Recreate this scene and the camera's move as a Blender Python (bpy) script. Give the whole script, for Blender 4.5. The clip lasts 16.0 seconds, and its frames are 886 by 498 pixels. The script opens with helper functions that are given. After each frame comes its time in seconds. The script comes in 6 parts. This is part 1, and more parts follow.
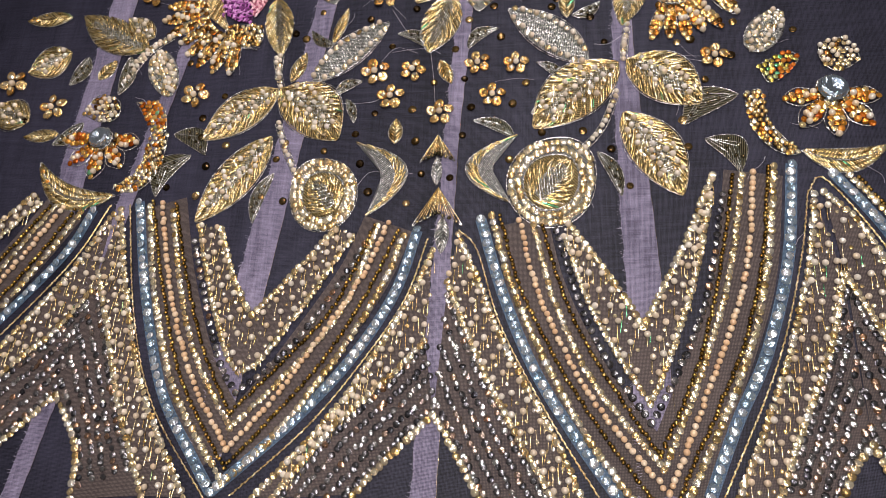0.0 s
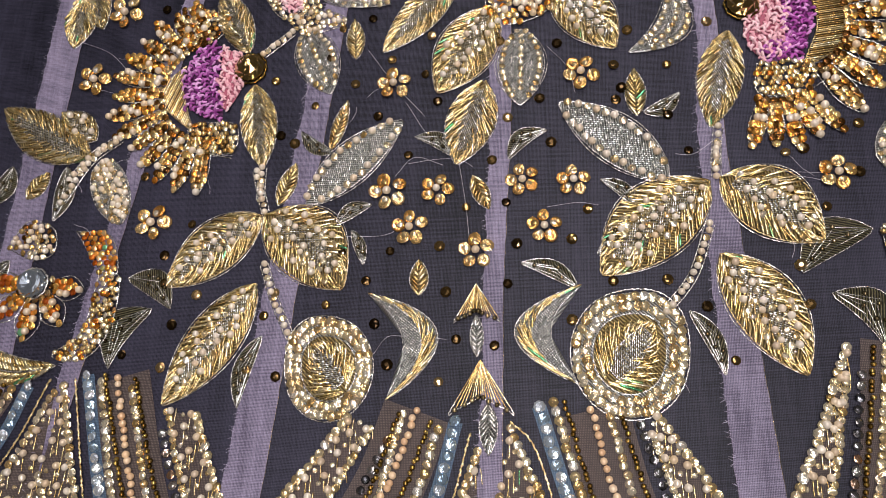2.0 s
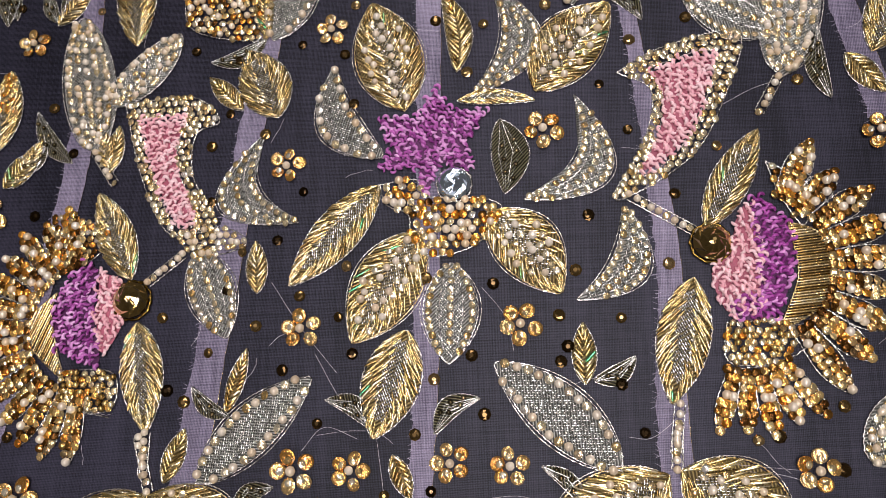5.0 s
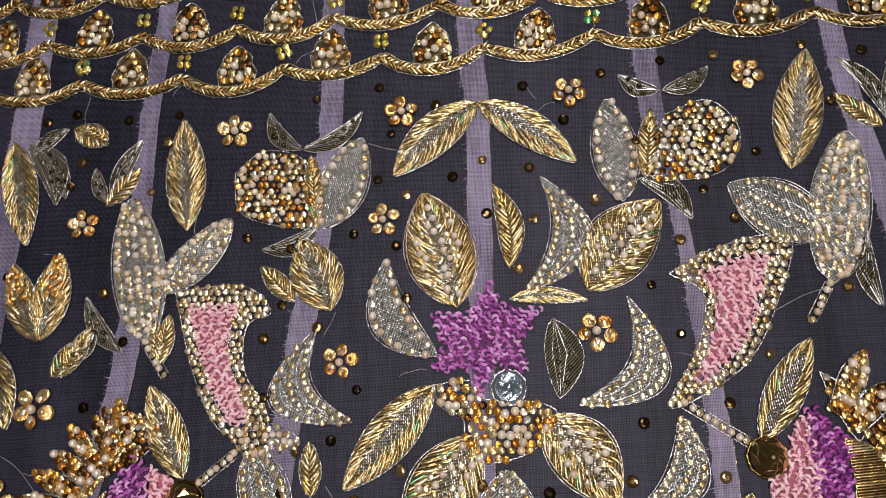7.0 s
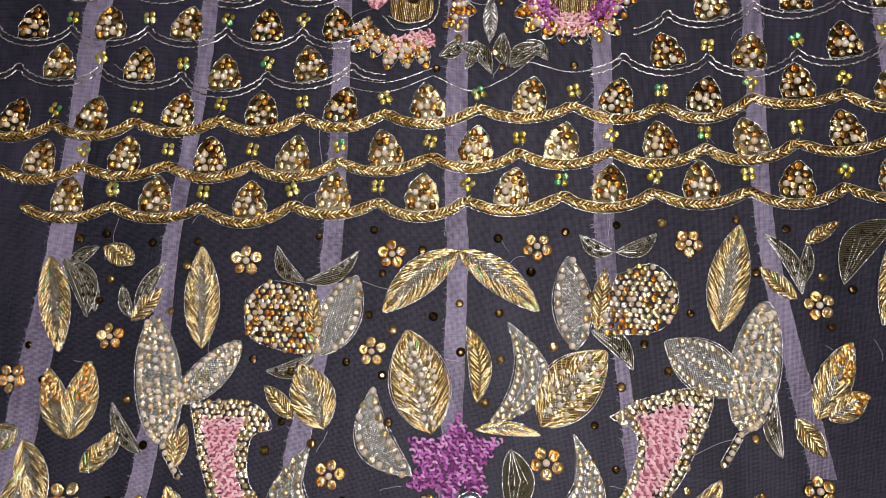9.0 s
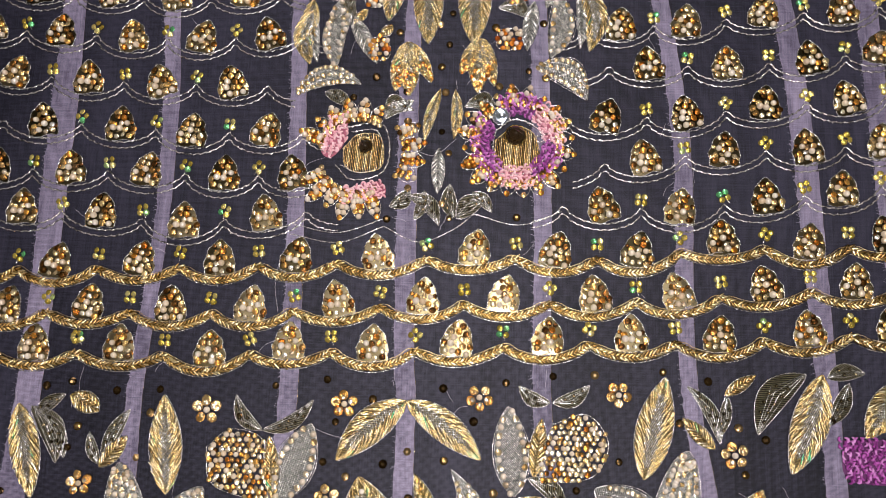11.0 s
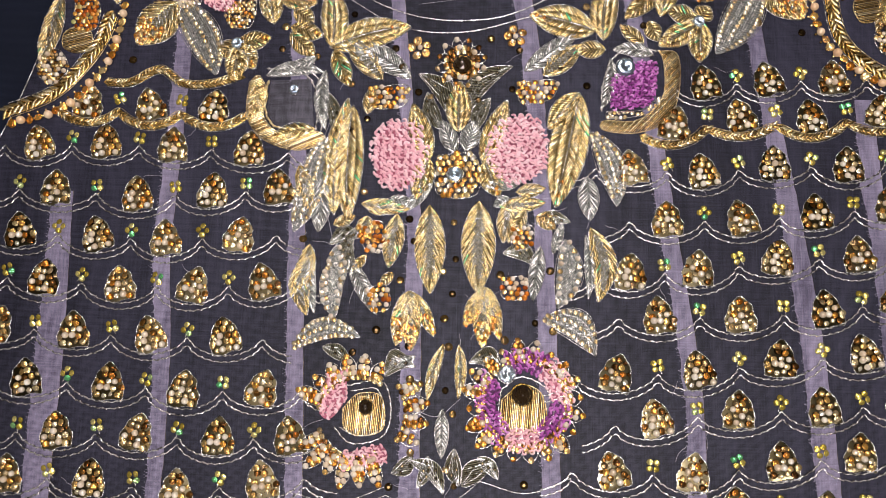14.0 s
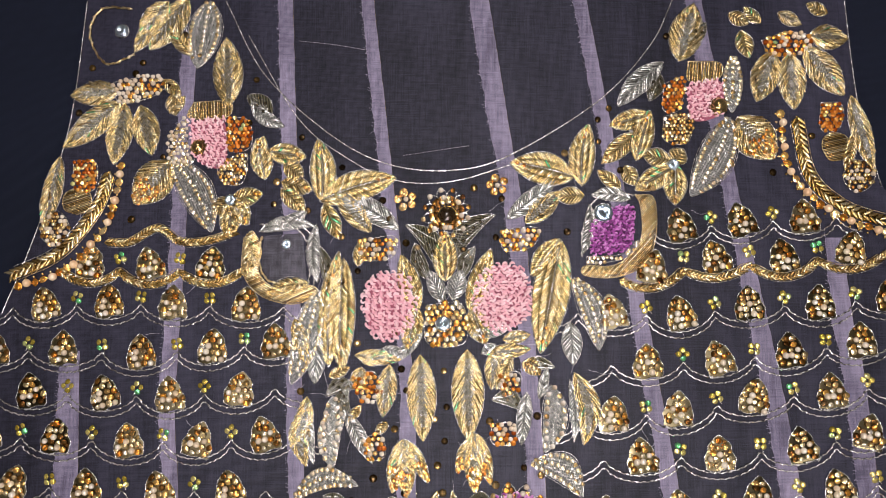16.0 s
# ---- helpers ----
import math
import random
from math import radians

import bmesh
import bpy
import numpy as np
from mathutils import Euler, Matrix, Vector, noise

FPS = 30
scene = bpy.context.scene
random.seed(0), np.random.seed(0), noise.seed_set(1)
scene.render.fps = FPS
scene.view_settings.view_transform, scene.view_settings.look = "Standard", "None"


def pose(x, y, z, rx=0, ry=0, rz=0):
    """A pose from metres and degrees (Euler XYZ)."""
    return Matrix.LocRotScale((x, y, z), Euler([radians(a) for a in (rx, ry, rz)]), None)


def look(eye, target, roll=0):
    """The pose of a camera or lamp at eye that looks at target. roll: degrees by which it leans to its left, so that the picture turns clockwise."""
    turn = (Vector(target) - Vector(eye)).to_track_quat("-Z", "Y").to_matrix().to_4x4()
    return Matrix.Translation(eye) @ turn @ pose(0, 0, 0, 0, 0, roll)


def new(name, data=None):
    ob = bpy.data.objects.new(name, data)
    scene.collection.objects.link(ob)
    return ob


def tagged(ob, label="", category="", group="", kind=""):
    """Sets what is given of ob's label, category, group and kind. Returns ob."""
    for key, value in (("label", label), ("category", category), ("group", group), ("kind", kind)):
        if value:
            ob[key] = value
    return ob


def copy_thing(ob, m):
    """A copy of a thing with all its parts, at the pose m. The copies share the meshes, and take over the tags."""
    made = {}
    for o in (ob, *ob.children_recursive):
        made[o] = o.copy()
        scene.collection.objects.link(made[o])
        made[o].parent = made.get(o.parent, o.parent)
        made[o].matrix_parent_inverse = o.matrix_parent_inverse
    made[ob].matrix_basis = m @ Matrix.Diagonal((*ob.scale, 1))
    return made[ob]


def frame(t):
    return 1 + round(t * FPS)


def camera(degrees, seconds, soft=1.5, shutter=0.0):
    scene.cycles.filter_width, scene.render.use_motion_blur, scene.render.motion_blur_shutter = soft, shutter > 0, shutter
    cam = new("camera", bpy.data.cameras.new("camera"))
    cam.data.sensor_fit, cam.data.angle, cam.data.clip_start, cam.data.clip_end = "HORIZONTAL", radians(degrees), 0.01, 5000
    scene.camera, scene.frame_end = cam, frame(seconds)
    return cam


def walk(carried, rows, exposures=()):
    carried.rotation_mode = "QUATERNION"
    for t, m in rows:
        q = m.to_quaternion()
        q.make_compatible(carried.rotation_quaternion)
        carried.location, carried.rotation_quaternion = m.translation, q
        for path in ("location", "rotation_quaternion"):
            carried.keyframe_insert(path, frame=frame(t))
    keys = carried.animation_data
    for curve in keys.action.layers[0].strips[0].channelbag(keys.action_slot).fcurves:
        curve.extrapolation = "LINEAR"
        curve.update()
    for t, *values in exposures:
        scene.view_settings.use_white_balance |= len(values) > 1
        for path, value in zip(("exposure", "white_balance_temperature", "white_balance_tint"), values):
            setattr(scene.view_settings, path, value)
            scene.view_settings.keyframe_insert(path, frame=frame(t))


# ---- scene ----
cam = camera(62.0, 16.0, soft=0.85)
PATH = [
    (0, (0.038, 0.004, 0.244), (-0.267, 0.713, -1.601), -22.3),
    (0.5, (0.029, 0.035, 0.237), (-0.261, 0.666, -1.638), -24.1),
    (1, (0.021, 0.053, 0.225), (-0.262, 0.683, -1.651), -23.7),
    (1.5, (0.018, 0.073, 0.213), (-0.25, 0.674, -1.676), -24.5),
    (2, (0.013, 0.092, 0.208), (-0.251, 0.668, -1.689), -25.4),
    (2.5, (0.01, 0.11, 0.2), (-0.257, 0.621, -1.715), -29.0),
    (3, (0.01, 0.128, 0.198), (-0.254, 0.605, -1.726), -30.5),
    (3.5, (0.013, 0.149, 0.197), (-0.238, 0.58, -1.739), -32.4),
    (4, (0.015, 0.164, 0.198), (-0.228, 0.59, -1.741), -31.9),
    (4.5, (0.026, 0.173, 0.192), (-0.193, 0.622, -1.744), -28.4),
    (5, (0.028, 0.185, 0.194), (-0.185, 0.653, -1.739), -25.7),
    (5.2, (0.026, 0.193, 0.196), (-0.174, 0.669, -1.736), -24.2),
    (7.3, (0.012, 0.241, 0.214), (-0.17, 0.767, -1.707), -20.1),
    (7.5, (0.012, 0.247, 0.219), (-0.166, 0.743, -1.711), -20.6),
    (8, (0.013, 0.261, 0.236), (-0.157, 0.725, -1.702), -21.3),
    (8.5, (0.011, 0.271, 0.247), (-0.129, 0.698, -1.701), -17.3),
    (9, (0.015, 0.279, 0.258), (-0.118, 0.721, -1.688), -14.8),
    (9.2, (0.016, 0.288, 0.265), (-0.112, 0.675, -1.693), -16.8),
    (11.3, (0.026, 0.36, 0.289), (-0.013, 0.669, -1.687), -5.4),
    (11.5, (0.027, 0.369, 0.289), (0.002, 0.654, -1.691), -3.4),
    (12, (0.029, 0.382, 0.295), (-0.02, 0.648, -1.686), -9.0),
    (12.5, (0.027, 0.398, 0.295), (-0.004, 0.68, -1.685), -4.1),
    (13, (0.025, 0.414, 0.296), (0.006, 0.68, -1.686), -2.2),
    (13.5, (0.022, 0.431, 0.303), (-0.006, 0.73, -1.674), -3.7),
    (14, (0.016, 0.456, 0.294), (-0.019, 0.759, -1.682), -5.3),
    (14.5, (0.024, 0.479, 0.298), (-0.009, 0.764, -1.682), -5.3),
    (15, (0.026, 0.493, 0.305), (-0.014, 0.766, -1.675), -7.5),
    (15.5, (0.023, 0.508, 0.311), (-0.026, 0.762, -1.672), -10.5),
    (16, (0.022, 0.522, 0.317), (-0.021, 0.786, -1.665), -9.9),
]
walk(cam, [(t, look(e, g, r)) for t, e, g, r in PATH], [(0, 0.04), (2, -0.04), (5, -0.1), (7.5, -0.32), (9, -0.22), (11.5, 0.06), (16, 0.1)])

# ---- world and light ----
world = bpy.data.worlds.new("room_air")
scene.world = world
world.use_nodes = True
world.node_tree.nodes["Background"].inputs[0].default_value = (0.75, 0.82, 1.0, 1)
world.node_tree.nodes["Background"].inputs[1].default_value = 0.1


def ceiling_lamp(x, y, z, size, watts, color):
    data = bpy.data.lights.new("ceiling_lamp", "AREA")
    data.shape, data.size, data.energy, data.color = "DISK", size, watts, color
    ob = new("ceiling_lamp", data)
    ob.matrix_world = look((x, y, z), (0.02, 0.3, 0))
    return ob


WARM = (1.0, 0.925, 0.945)
# Unseen overhead lights, added so that facets and metal sparkle against a dim room.
ceiling_lamp(0.15, 0.2, 1.6, 0.14, 10, WARM)
ceiling_lamp(0.0, 0.35, 1.78, 1.5, 4, WARM)
ceiling_lamp(-0.8, -0.3, 1.75, 0.2, 2, WARM)
ceiling_lamp(0.95, -0.1, 1.75, 0.2, 3, WARM)
# an unseen bar light, added along the middle for side falloff and crisp highlights
tube = ceiling_lamp(0.03, 0.3, 0.43, 0.05, 2.95, (1.0, 0.925, 0.945))
tube.name = tube.data.name = "tube_lamp"
tube.data.shape, tube.data.size, tube.data.size_y = "RECTANGLE", 0.06, 1.6
tube.matrix_world = pose(0.03, 0.3, 0.43)

# ---- materials ----
MM = 0.001


def material(name):
    m = bpy.data.materials.new(name)
    m.use_nodes = True
    nt = m.node_tree
    return m, nt, nt.nodes["Principled BSDF"]


def node(nt, kind, **values):
    n = nt.nodes.new(kind)
    for k, v in values.items():
        n.inputs[k.replace("_", " ")].default_value = v
    return n


def random_value(nt):
    """A value of its own for each bead, be it an object or an island of a joined mesh."""
    a, b = nt.nodes.new("ShaderNodeObjectInfo"), nt.nodes.new("ShaderNodeNewGeometry")
    s = nt.nodes.new("ShaderNodeMath")
    s.operation = "ADD"
    f = nt.nodes.new("ShaderNodeMath")
    f.operation = "FRACT"
    nt.links.new(a.outputs["Random"], s.inputs[0])
    nt.links.new(b.outputs["Random Per Island"], s.inputs[1])
    nt.links.new(s.outputs[0], f.inputs[0])
    return f.outputs[0]


def varied(name, stops, rough, metal, coat=0.0, grain=0.0, scale=3000.0, rough_spread=0.12, spec=0.5, by_place=False):
    """Colours that change from piece to piece: stops are (place, r, g, b)."""
    m, nt, p = material(name)
    ramp = nt.nodes.new("ShaderNodeValToRGB")
    while len(ramp.color_ramp.elements) < len(stops):
        ramp.color_ramp.elements.new(0.5)
    for e, (at, r, g, b) in zip(ramp.color_ramp.elements, stops):
        e.position, e.color = at, (r, g, b, 1)
    if by_place:
        cell = node(nt, "ShaderNodeTexNoise", Scale=650.0, Detail=1.0)
        where = nt.nodes.new("ShaderNodeNewGeometry")
        nt.links.new(where.outputs["Position"], cell.inputs["Vector"])
        spread_out = nt.nodes.new("ShaderNodeMapRange")
        spread_out.inputs["From Min"].default_value, spread_out.inputs["From Max"].default_value = 0.3, 0.7
        nt.links.new(cell.outputs["Fac"], spread_out.inputs["Value"])
        value = spread_out.outputs[0]
    else:
        value = random_value(nt)
    nt.links.new(value, ramp.inputs[0])
    nt.links.new(ramp.outputs[0], p.inputs["Base Color"])
    p.inputs["Metallic"].default_value = metal
    p.inputs["Coat Weight"].default_value = coat
    p.inputs["Coat Roughness"].default_value = 0.05
    p.inputs["Specular IOR Level"].default_value = spec
    tex = node(nt, "ShaderNodeTexNoise", Scale=scale, Detail=2.0)
    geo = nt.nodes.new("ShaderNodeNewGeometry")
    nt.links.new(geo.outputs["Position"], tex.inputs["Vector"])
    spread = nt.nodes.new("ShaderNodeMapRange")
    spread.inputs["To Min"].default_value = max(0.03, rough - rough_spread)
    spread.inputs["To Max"].default_value = rough + rough_spread
    nt.links.new(tex.outputs["Fac"], spread.inputs["Value"])
    nt.links.new(spread.outputs[0], p.inputs["Roughness"])
    if grain:
        bump = node(nt, "ShaderNodeBump", Strength=grain, Distance=0.0003)
        nt.links.new(tex.outputs["Fac"], bump.inputs["Height"])
        nt.links.new(bump.outputs[0], p.inputs["Normal"])
    return m


def thread_cloth(name, dark, light, rough, metal, pitch, strength=0.8):
    """Closely laid thread: fine ridges along U, shade painted into the grooves, tone that wanders."""
    m, nt, p = material(name)
    uv = nt.nodes.new("ShaderNodeTexCoord")
    wave = node(nt, "ShaderNodeTexWave", Scale=0.314 / pitch, Distortion=1.2, Detail=2.0)
    wave.inputs["Detail Scale"].default_value = 2.0
    wave.bands_direction = "DIAGONAL"
    nt.links.new(uv.outputs["UV"], wave.inputs["Vector"])
    noise_tex = node(nt, "ShaderNodeTexNoise", Scale=0.9, Detail=4.0)
    nt.links.new(uv.outputs["UV"], noise_tex.inputs["Vector"])
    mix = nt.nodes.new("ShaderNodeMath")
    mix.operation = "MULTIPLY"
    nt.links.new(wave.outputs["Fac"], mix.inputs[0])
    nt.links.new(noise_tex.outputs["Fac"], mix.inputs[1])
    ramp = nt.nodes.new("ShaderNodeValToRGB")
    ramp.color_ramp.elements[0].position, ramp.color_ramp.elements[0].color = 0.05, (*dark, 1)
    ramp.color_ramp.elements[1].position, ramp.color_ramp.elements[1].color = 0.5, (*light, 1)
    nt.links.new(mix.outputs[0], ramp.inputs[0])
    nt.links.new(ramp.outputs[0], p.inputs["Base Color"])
    p.inputs["Roughness"].default_value, p.inputs["Metallic"].default_value = rough, metal
    bump = node(nt, "ShaderNodeBump", Strength=strength, Distance=0.0004)
    nt.links.new(wave.outputs["Fac"], bump.inputs["Height"])
    nt.links.new(bump.outputs[0], p.inputs["Normal"])
    return m


def woven(name, dark, light, weave, rough, patch=14.0, blotch=0.5, low=0.2, high=0.7):
    """Fine woven cloth: crossing threads, slubs and cloudy tone."""
    m, nt, p = material(name)
    geo = nt.nodes.new("ShaderNodeNewGeometry")
    waves = []
    for turn in ("X", "Y"):
        w = node(nt, "ShaderNodeTexWave", Scale=weave, Distortion=1.5, Detail=1.0)
        w.bands_direction = turn
        nt.links.new(geo.outputs["Position"], w.inputs["Vector"])
        waves.append(w)
    s = nt.nodes.new("ShaderNodeMath")
    s.operation = "MULTIPLY"
    nt.links.new(waves[0].outputs["Fac"], s.inputs[0])
    nt.links.new(waves[1].outputs["Fac"], s.inputs[1])
    cloud = node(nt, "ShaderNodeTexNoise", Scale=patch, Detail=6.0, Roughness=0.65)
    nt.links.new(geo.outputs["Position"], cloud.inputs["Vector"])
    slub = node(nt, "ShaderNodeTexNoise", Scale=900.0, Detail=2.0)
    nt.links.new(geo.outputs["Position"], slub.inputs["Vector"])
    a = nt.nodes.new("ShaderNodeMix")
    a.data_type = "FLOAT"
    a.inputs[0].default_value = blotch
    nt.links.new(s.outputs[0], a.inputs[2])
    nt.links.new(cloud.outputs["Fac"], a.inputs[3])
    b = nt.nodes.new("ShaderNodeMix")
    b.data_type = "FLOAT"
    b.inputs[0].default_value = 0.18
    nt.links.new(a.outputs[0], b.inputs[2])
    nt.links.new(slub.outputs["Fac"], b.inputs[3])
    ramp = nt.nodes.new("ShaderNodeValToRGB")
    ramp.color_ramp.elements[0].position, ramp.color_ramp.elements[0].color = low, (*dark, 1)
    ramp.color_ramp.elements[1].position, ramp.color_ramp.elements[1].color = high, (*light, 1)
    nt.links.new(b.outputs[0], ramp.inputs[0])
    nt.links.new(ramp.outputs[0], p.inputs["Base Color"])
    p.inputs["Roughness"].default_value = rough
    p.inputs["Specular IOR Level"].default_value = 0.2
    bump = node(nt, "ShaderNodeBump", Strength=0.35, Distance=0.0002)
    nt.links.new(s.outputs[0], bump.inputs["Height"])
    nt.links.new(bump.outputs[0], p.inputs["Normal"])
    return m


def sheer(name, dark, light, rough, patch, gloss):
    """Glossy sheer cloth: a fine even weave, long slubs in warp and weft, and cloudy tone painted for haze and patchy
    shadow.
    """
    m, nt, p = material(name)
    geo = nt.nodes.new("ShaderNodeNewGeometry")

    def mapped(scale, turn):
        mp = nt.nodes.new("ShaderNodeMapping")
        mp.inputs["Scale"].default_value, mp.inputs["Rotation"].default_value = scale, (0, 0, turn)
        nt.links.new(geo.outputs["Position"], mp.inputs["Vector"])
        return mp.outputs[0]

    def mixed(a, b, share):
        mx = nt.nodes.new("ShaderNodeMix")
        mx.data_type = "FLOAT"
        mx.inputs[0].default_value = share
        nt.links.new(a, mx.inputs[2])
        nt.links.new(b, mx.inputs[3])
        return mx.outputs[0]

    def cloud(scale, turn, size, detail):
        n = node(nt, "ShaderNodeTexNoise", Scale=size, Detail=detail, Roughness=.6)
        nt.links.new(mapped(scale, turn), n.inputs["Vector"])
        return n.outputs["Fac"]

    threads = []
    for turn in ("X", "Y"):
        w = node(nt, "ShaderNodeTexWave", Scale=760.0, Distortion=2.5, Detail=2.0)
        w.inputs["Detail Scale"].default_value = 3.0
        w.bands_direction = turn
        nt.links.new(mapped((1, 1, 1), .05), w.inputs["Vector"])
        threads.append(w.outputs["Fac"])
    weave = mixed(threads[0], threads[1], .5)
    slubs = mixed(cloud((1, .035, 1), .03, 2200.0, 2.0), cloud((.035, 1, 1), .03, 2200.0, 2.0), .5)
    fine = mixed(weave, slubs, .62)
    tone = mixed(cloud((1, .55, 1), .1, patch, 5.0), cloud((1, .12, 1), .08, patch * 9, 3.0), .35)
    value = mixed(fine, tone, .5)
    ramp = nt.nodes.new("ShaderNodeValToRGB")
    ramp.color_ramp.elements[0].position, ramp.color_ramp.elements[0].color = .4, (*dark, 1)
    ramp.color_ramp.elements[1].position, ramp.color_ramp.elements[1].color = .66, (*light, 1)
    nt.links.new(value, ramp.inputs[0])
    nt.links.new(ramp.outputs[0], p.inputs["Base Color"])
    p.inputs["Roughness"].default_value = rough
    p.inputs["Specular IOR Level"].default_value = gloss
    bump = node(nt, "ShaderNodeBump", Strength=0.4, Distance=0.0002)
    nt.links.new(fine, bump.inputs["Height"])
    nt.links.new(bump.outputs[0], p.inputs["Normal"])
    return m


# Gold stops mix piece tone with painted highlight and shadow; gold_bugle's green mimics glints.
GOLD = varied("gold_bugle", [(0, .3, .2, .065), (.3, .8, .63, .31), (.55, .55, .43, .16), (.8, .96, .86, .58), (.975, .66, .52, .24), (.988, .2, .62, .32)], 0.23, 0.88)
GOLD_CORD = varied("gold_cord", [(0, .3, .19, .06), (.5, .72, .53, .22), (1, .97, .85, .55)], 0.23, 0.9)
GOLD_WIRE = varied("gold_wire", [(0, .3, .19, .07), (.5, .7, .52, .24), (1, .95, .8, .5)], 0.28, 0.9, by_place=True)
DARK_GOLD = varied("dark_gold_bead", [(0, .16, .10, .02), (.6, .36, .24, .06), (1, .65, .48, .16)], .18, .95)
SILVER = varied("silver_thread_loop", [(0, .2, .2, .18), (.4, .48, .485, .44), (.75, .72, .72, .66), (1, .95, .94, .88)], .24, 0.88)
SILVER_WIRE = varied("silver_wire", [(0, .1, .095, .09), (.45, .56, .55, .52), (1, .97, .96, .92)], .24, 0.75, by_place=True)
SMOKE = varied("smoke_bead", [(0, .06, .05, .025), (.6, .2, .16, .08), (1, .45, .38, .22)], .16, .9)
PEARL = varied("pearl", [(0, .68, .54, .37), (.4, .84, .73, .56), (.75, .88, .81, .68), (1, .76, .58, .36)], .12, 0.35, coat=1.0)
CREAM = varied("cream_pearl", [(0, .75, .48, .27), (.5, .9, .64, .38), (1, .9, .73, .52)], .15, 0.2, coat=1.0)
CRYSTAL = varied("champagne_crystal", [(0, .5, .34, .13), (.25, .9, .76, .46), (.6, .98, .9, .68), (.85, .65, .44, .17), (1, .99, .96, .86)], .08, 0.76, rough_spread=.04, grain=.2, scale=1500.0)
TOPAZ = varied("topaz_crystal", [(0, .5, .17, .02), (.3, .82, .4, .07), (.6, .93, .6, .19), (.85, .97, .78, .4), (1, .7, .27, .03)], .08, 0.75, rough_spread=.04, grain=.25, scale=1500.0)
BROWN = varied("brown_crystal", [(0, .1, .04, .008), (.35, .35, .17, .04), (.6, .75, .5, .18), (.85, .97, .8, .46), (1, .2, .08, .015)], .08, 0.85, rough_spread=.04, grain=.25, scale=1500.0)
CITRINE = varied("citrine_crystal", [(0, .5, .38, .06), (.5, .82, .66, .16), (.85, .92, .84, .36), (.95, .2, .65, .27)], .08, 0.75, rough_spread=.04, grain=.25, scale=1500.0)
ICE = varied("ice_blue_crystal", [(0, .3, .43, .54), (.4, .62, .76, .86), (.8, .94, .97, .98), (1, .4, .54, .65)], .08, 0.74, rough_spread=.04, grain=.2, scale=1500.0)
STEEL = varied("smoky_crystal", [(0, .1, .1, .11), (.45, .3, .29, .29), (.75, .62, .6, .57), (1, .55, .32, .18)], .1, .9, rough_spread=.05, grain=.2, scale=1500.0)
STONE = varied("smoky_stone", [(0, .03, .018, .008), (.5, .13, .08, .03), (.8, .34, .22, .08), (1, .7, .5, .24)], 0.08, 0.9, rough_spread=.04)
RED = varied("rust_bead", [(0, .35, .07, .01), (.5, .65, .19, .02), (.9, .85, .4, .08), (1, .2, .6, .3)], .08, 0.6, rough_spread=.04, grain=.25, scale=1500.0)
PINK = varied("pink_yarn", [(0, .78, .38, .44), (.5, .91, .54, .58), (1, .96, .72, .74)], .38, 0.0, grain=0.5)
# Outer stops of purple and magenta carry the curls' sheen and shadow as colour.
PURPLE = varied("purple_yarn", [(0, .2, .02, .18), (.45, .52, .14, .47), (1, .85, .48, .8)], .36, 0.0, grain=0.5)
MAGENTA = varied("magenta_yarn", [(0, .16, .012, .14), (.5, .44, .08, .39), (1, .74, .34, .69)], .38, 0.0, grain=0.5)
CLEAR = varied("clear_gem", [(0, .48, .6, .7), (1, .72, .82, .89)], .06, 0.88, coat=1.0, rough_spread=.02, grain=.5, scale=800.0)
GOLD_GEM = varied("gold_gem", [(0, .5, .34, .11), (1, .8, .6, .25)], .08, 0.95, coat=1.0, rough_spread=.03, grain=.5, scale=420.0)
PETAL = varied("amber_petal", [(0, .62, .28, .05), (.4, .86, .5, .14), (.75, .95, .7, .32), (1, .78, .4, .08)], .09, 0.8, coat=1.0, rough_spread=.03, grain=.9, scale=1300.0)
BLACK_GEM = varied("black_gem", [(0, .02, .012, .006), (1, .06, .035, .015)], .06, 0.5, coat=1.0, rough_spread=.03)
# Yarn grounds coloured dark to give the shade between the curls.
YARN_SHADE_PURPLE = varied("plum_shade_ground", [(0, .06, .004, .055), (1, .1, .01, .09)], .6, 0.0, grain=0.5)
YARN_SHADE_PINK = varied("rose_shade_ground", [(0, .3, .07, .11), (1, .4, .11, .16)], .6, 0.0, grain=0.5)
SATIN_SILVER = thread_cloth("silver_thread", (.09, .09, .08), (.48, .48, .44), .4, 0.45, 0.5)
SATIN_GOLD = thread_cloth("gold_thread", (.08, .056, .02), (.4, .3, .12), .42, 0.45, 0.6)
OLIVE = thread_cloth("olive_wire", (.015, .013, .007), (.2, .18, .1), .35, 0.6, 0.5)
ORGANZA = sheer("dark_organza", (.0012, .0014, .004), (.05, .048, .076), .5, 9.0, .2)
SEAM = sheer("lilac_seam", (.05, .043, .075), (.36, .315, .43), .55, 40.0, .3)
BLUE_NET = woven("blue_net", (.03, .05, .08), (.13, .2, .28), 700.0, .5)
FRAY = varied("frayed_fibre", [(0, .3, .27, .36), (1, .55, .5, .62)], .5, 0.0)
NAVY = woven("navy_cloth", (.003, .005, .012), (.008, .011, .024), 700.0, .8)
NET = woven("brown_net", (.03, .023, .022), (.16, .125, .11), 700.0, .6)
PALE_NET = sheer("pale_net", (.01, .01, .014), (.14, .13, .16), .5, 60.0, .3)
PLASTER = woven("plaster", (.24, .22, .2), (.3, .28, .26), 40.0, .9)
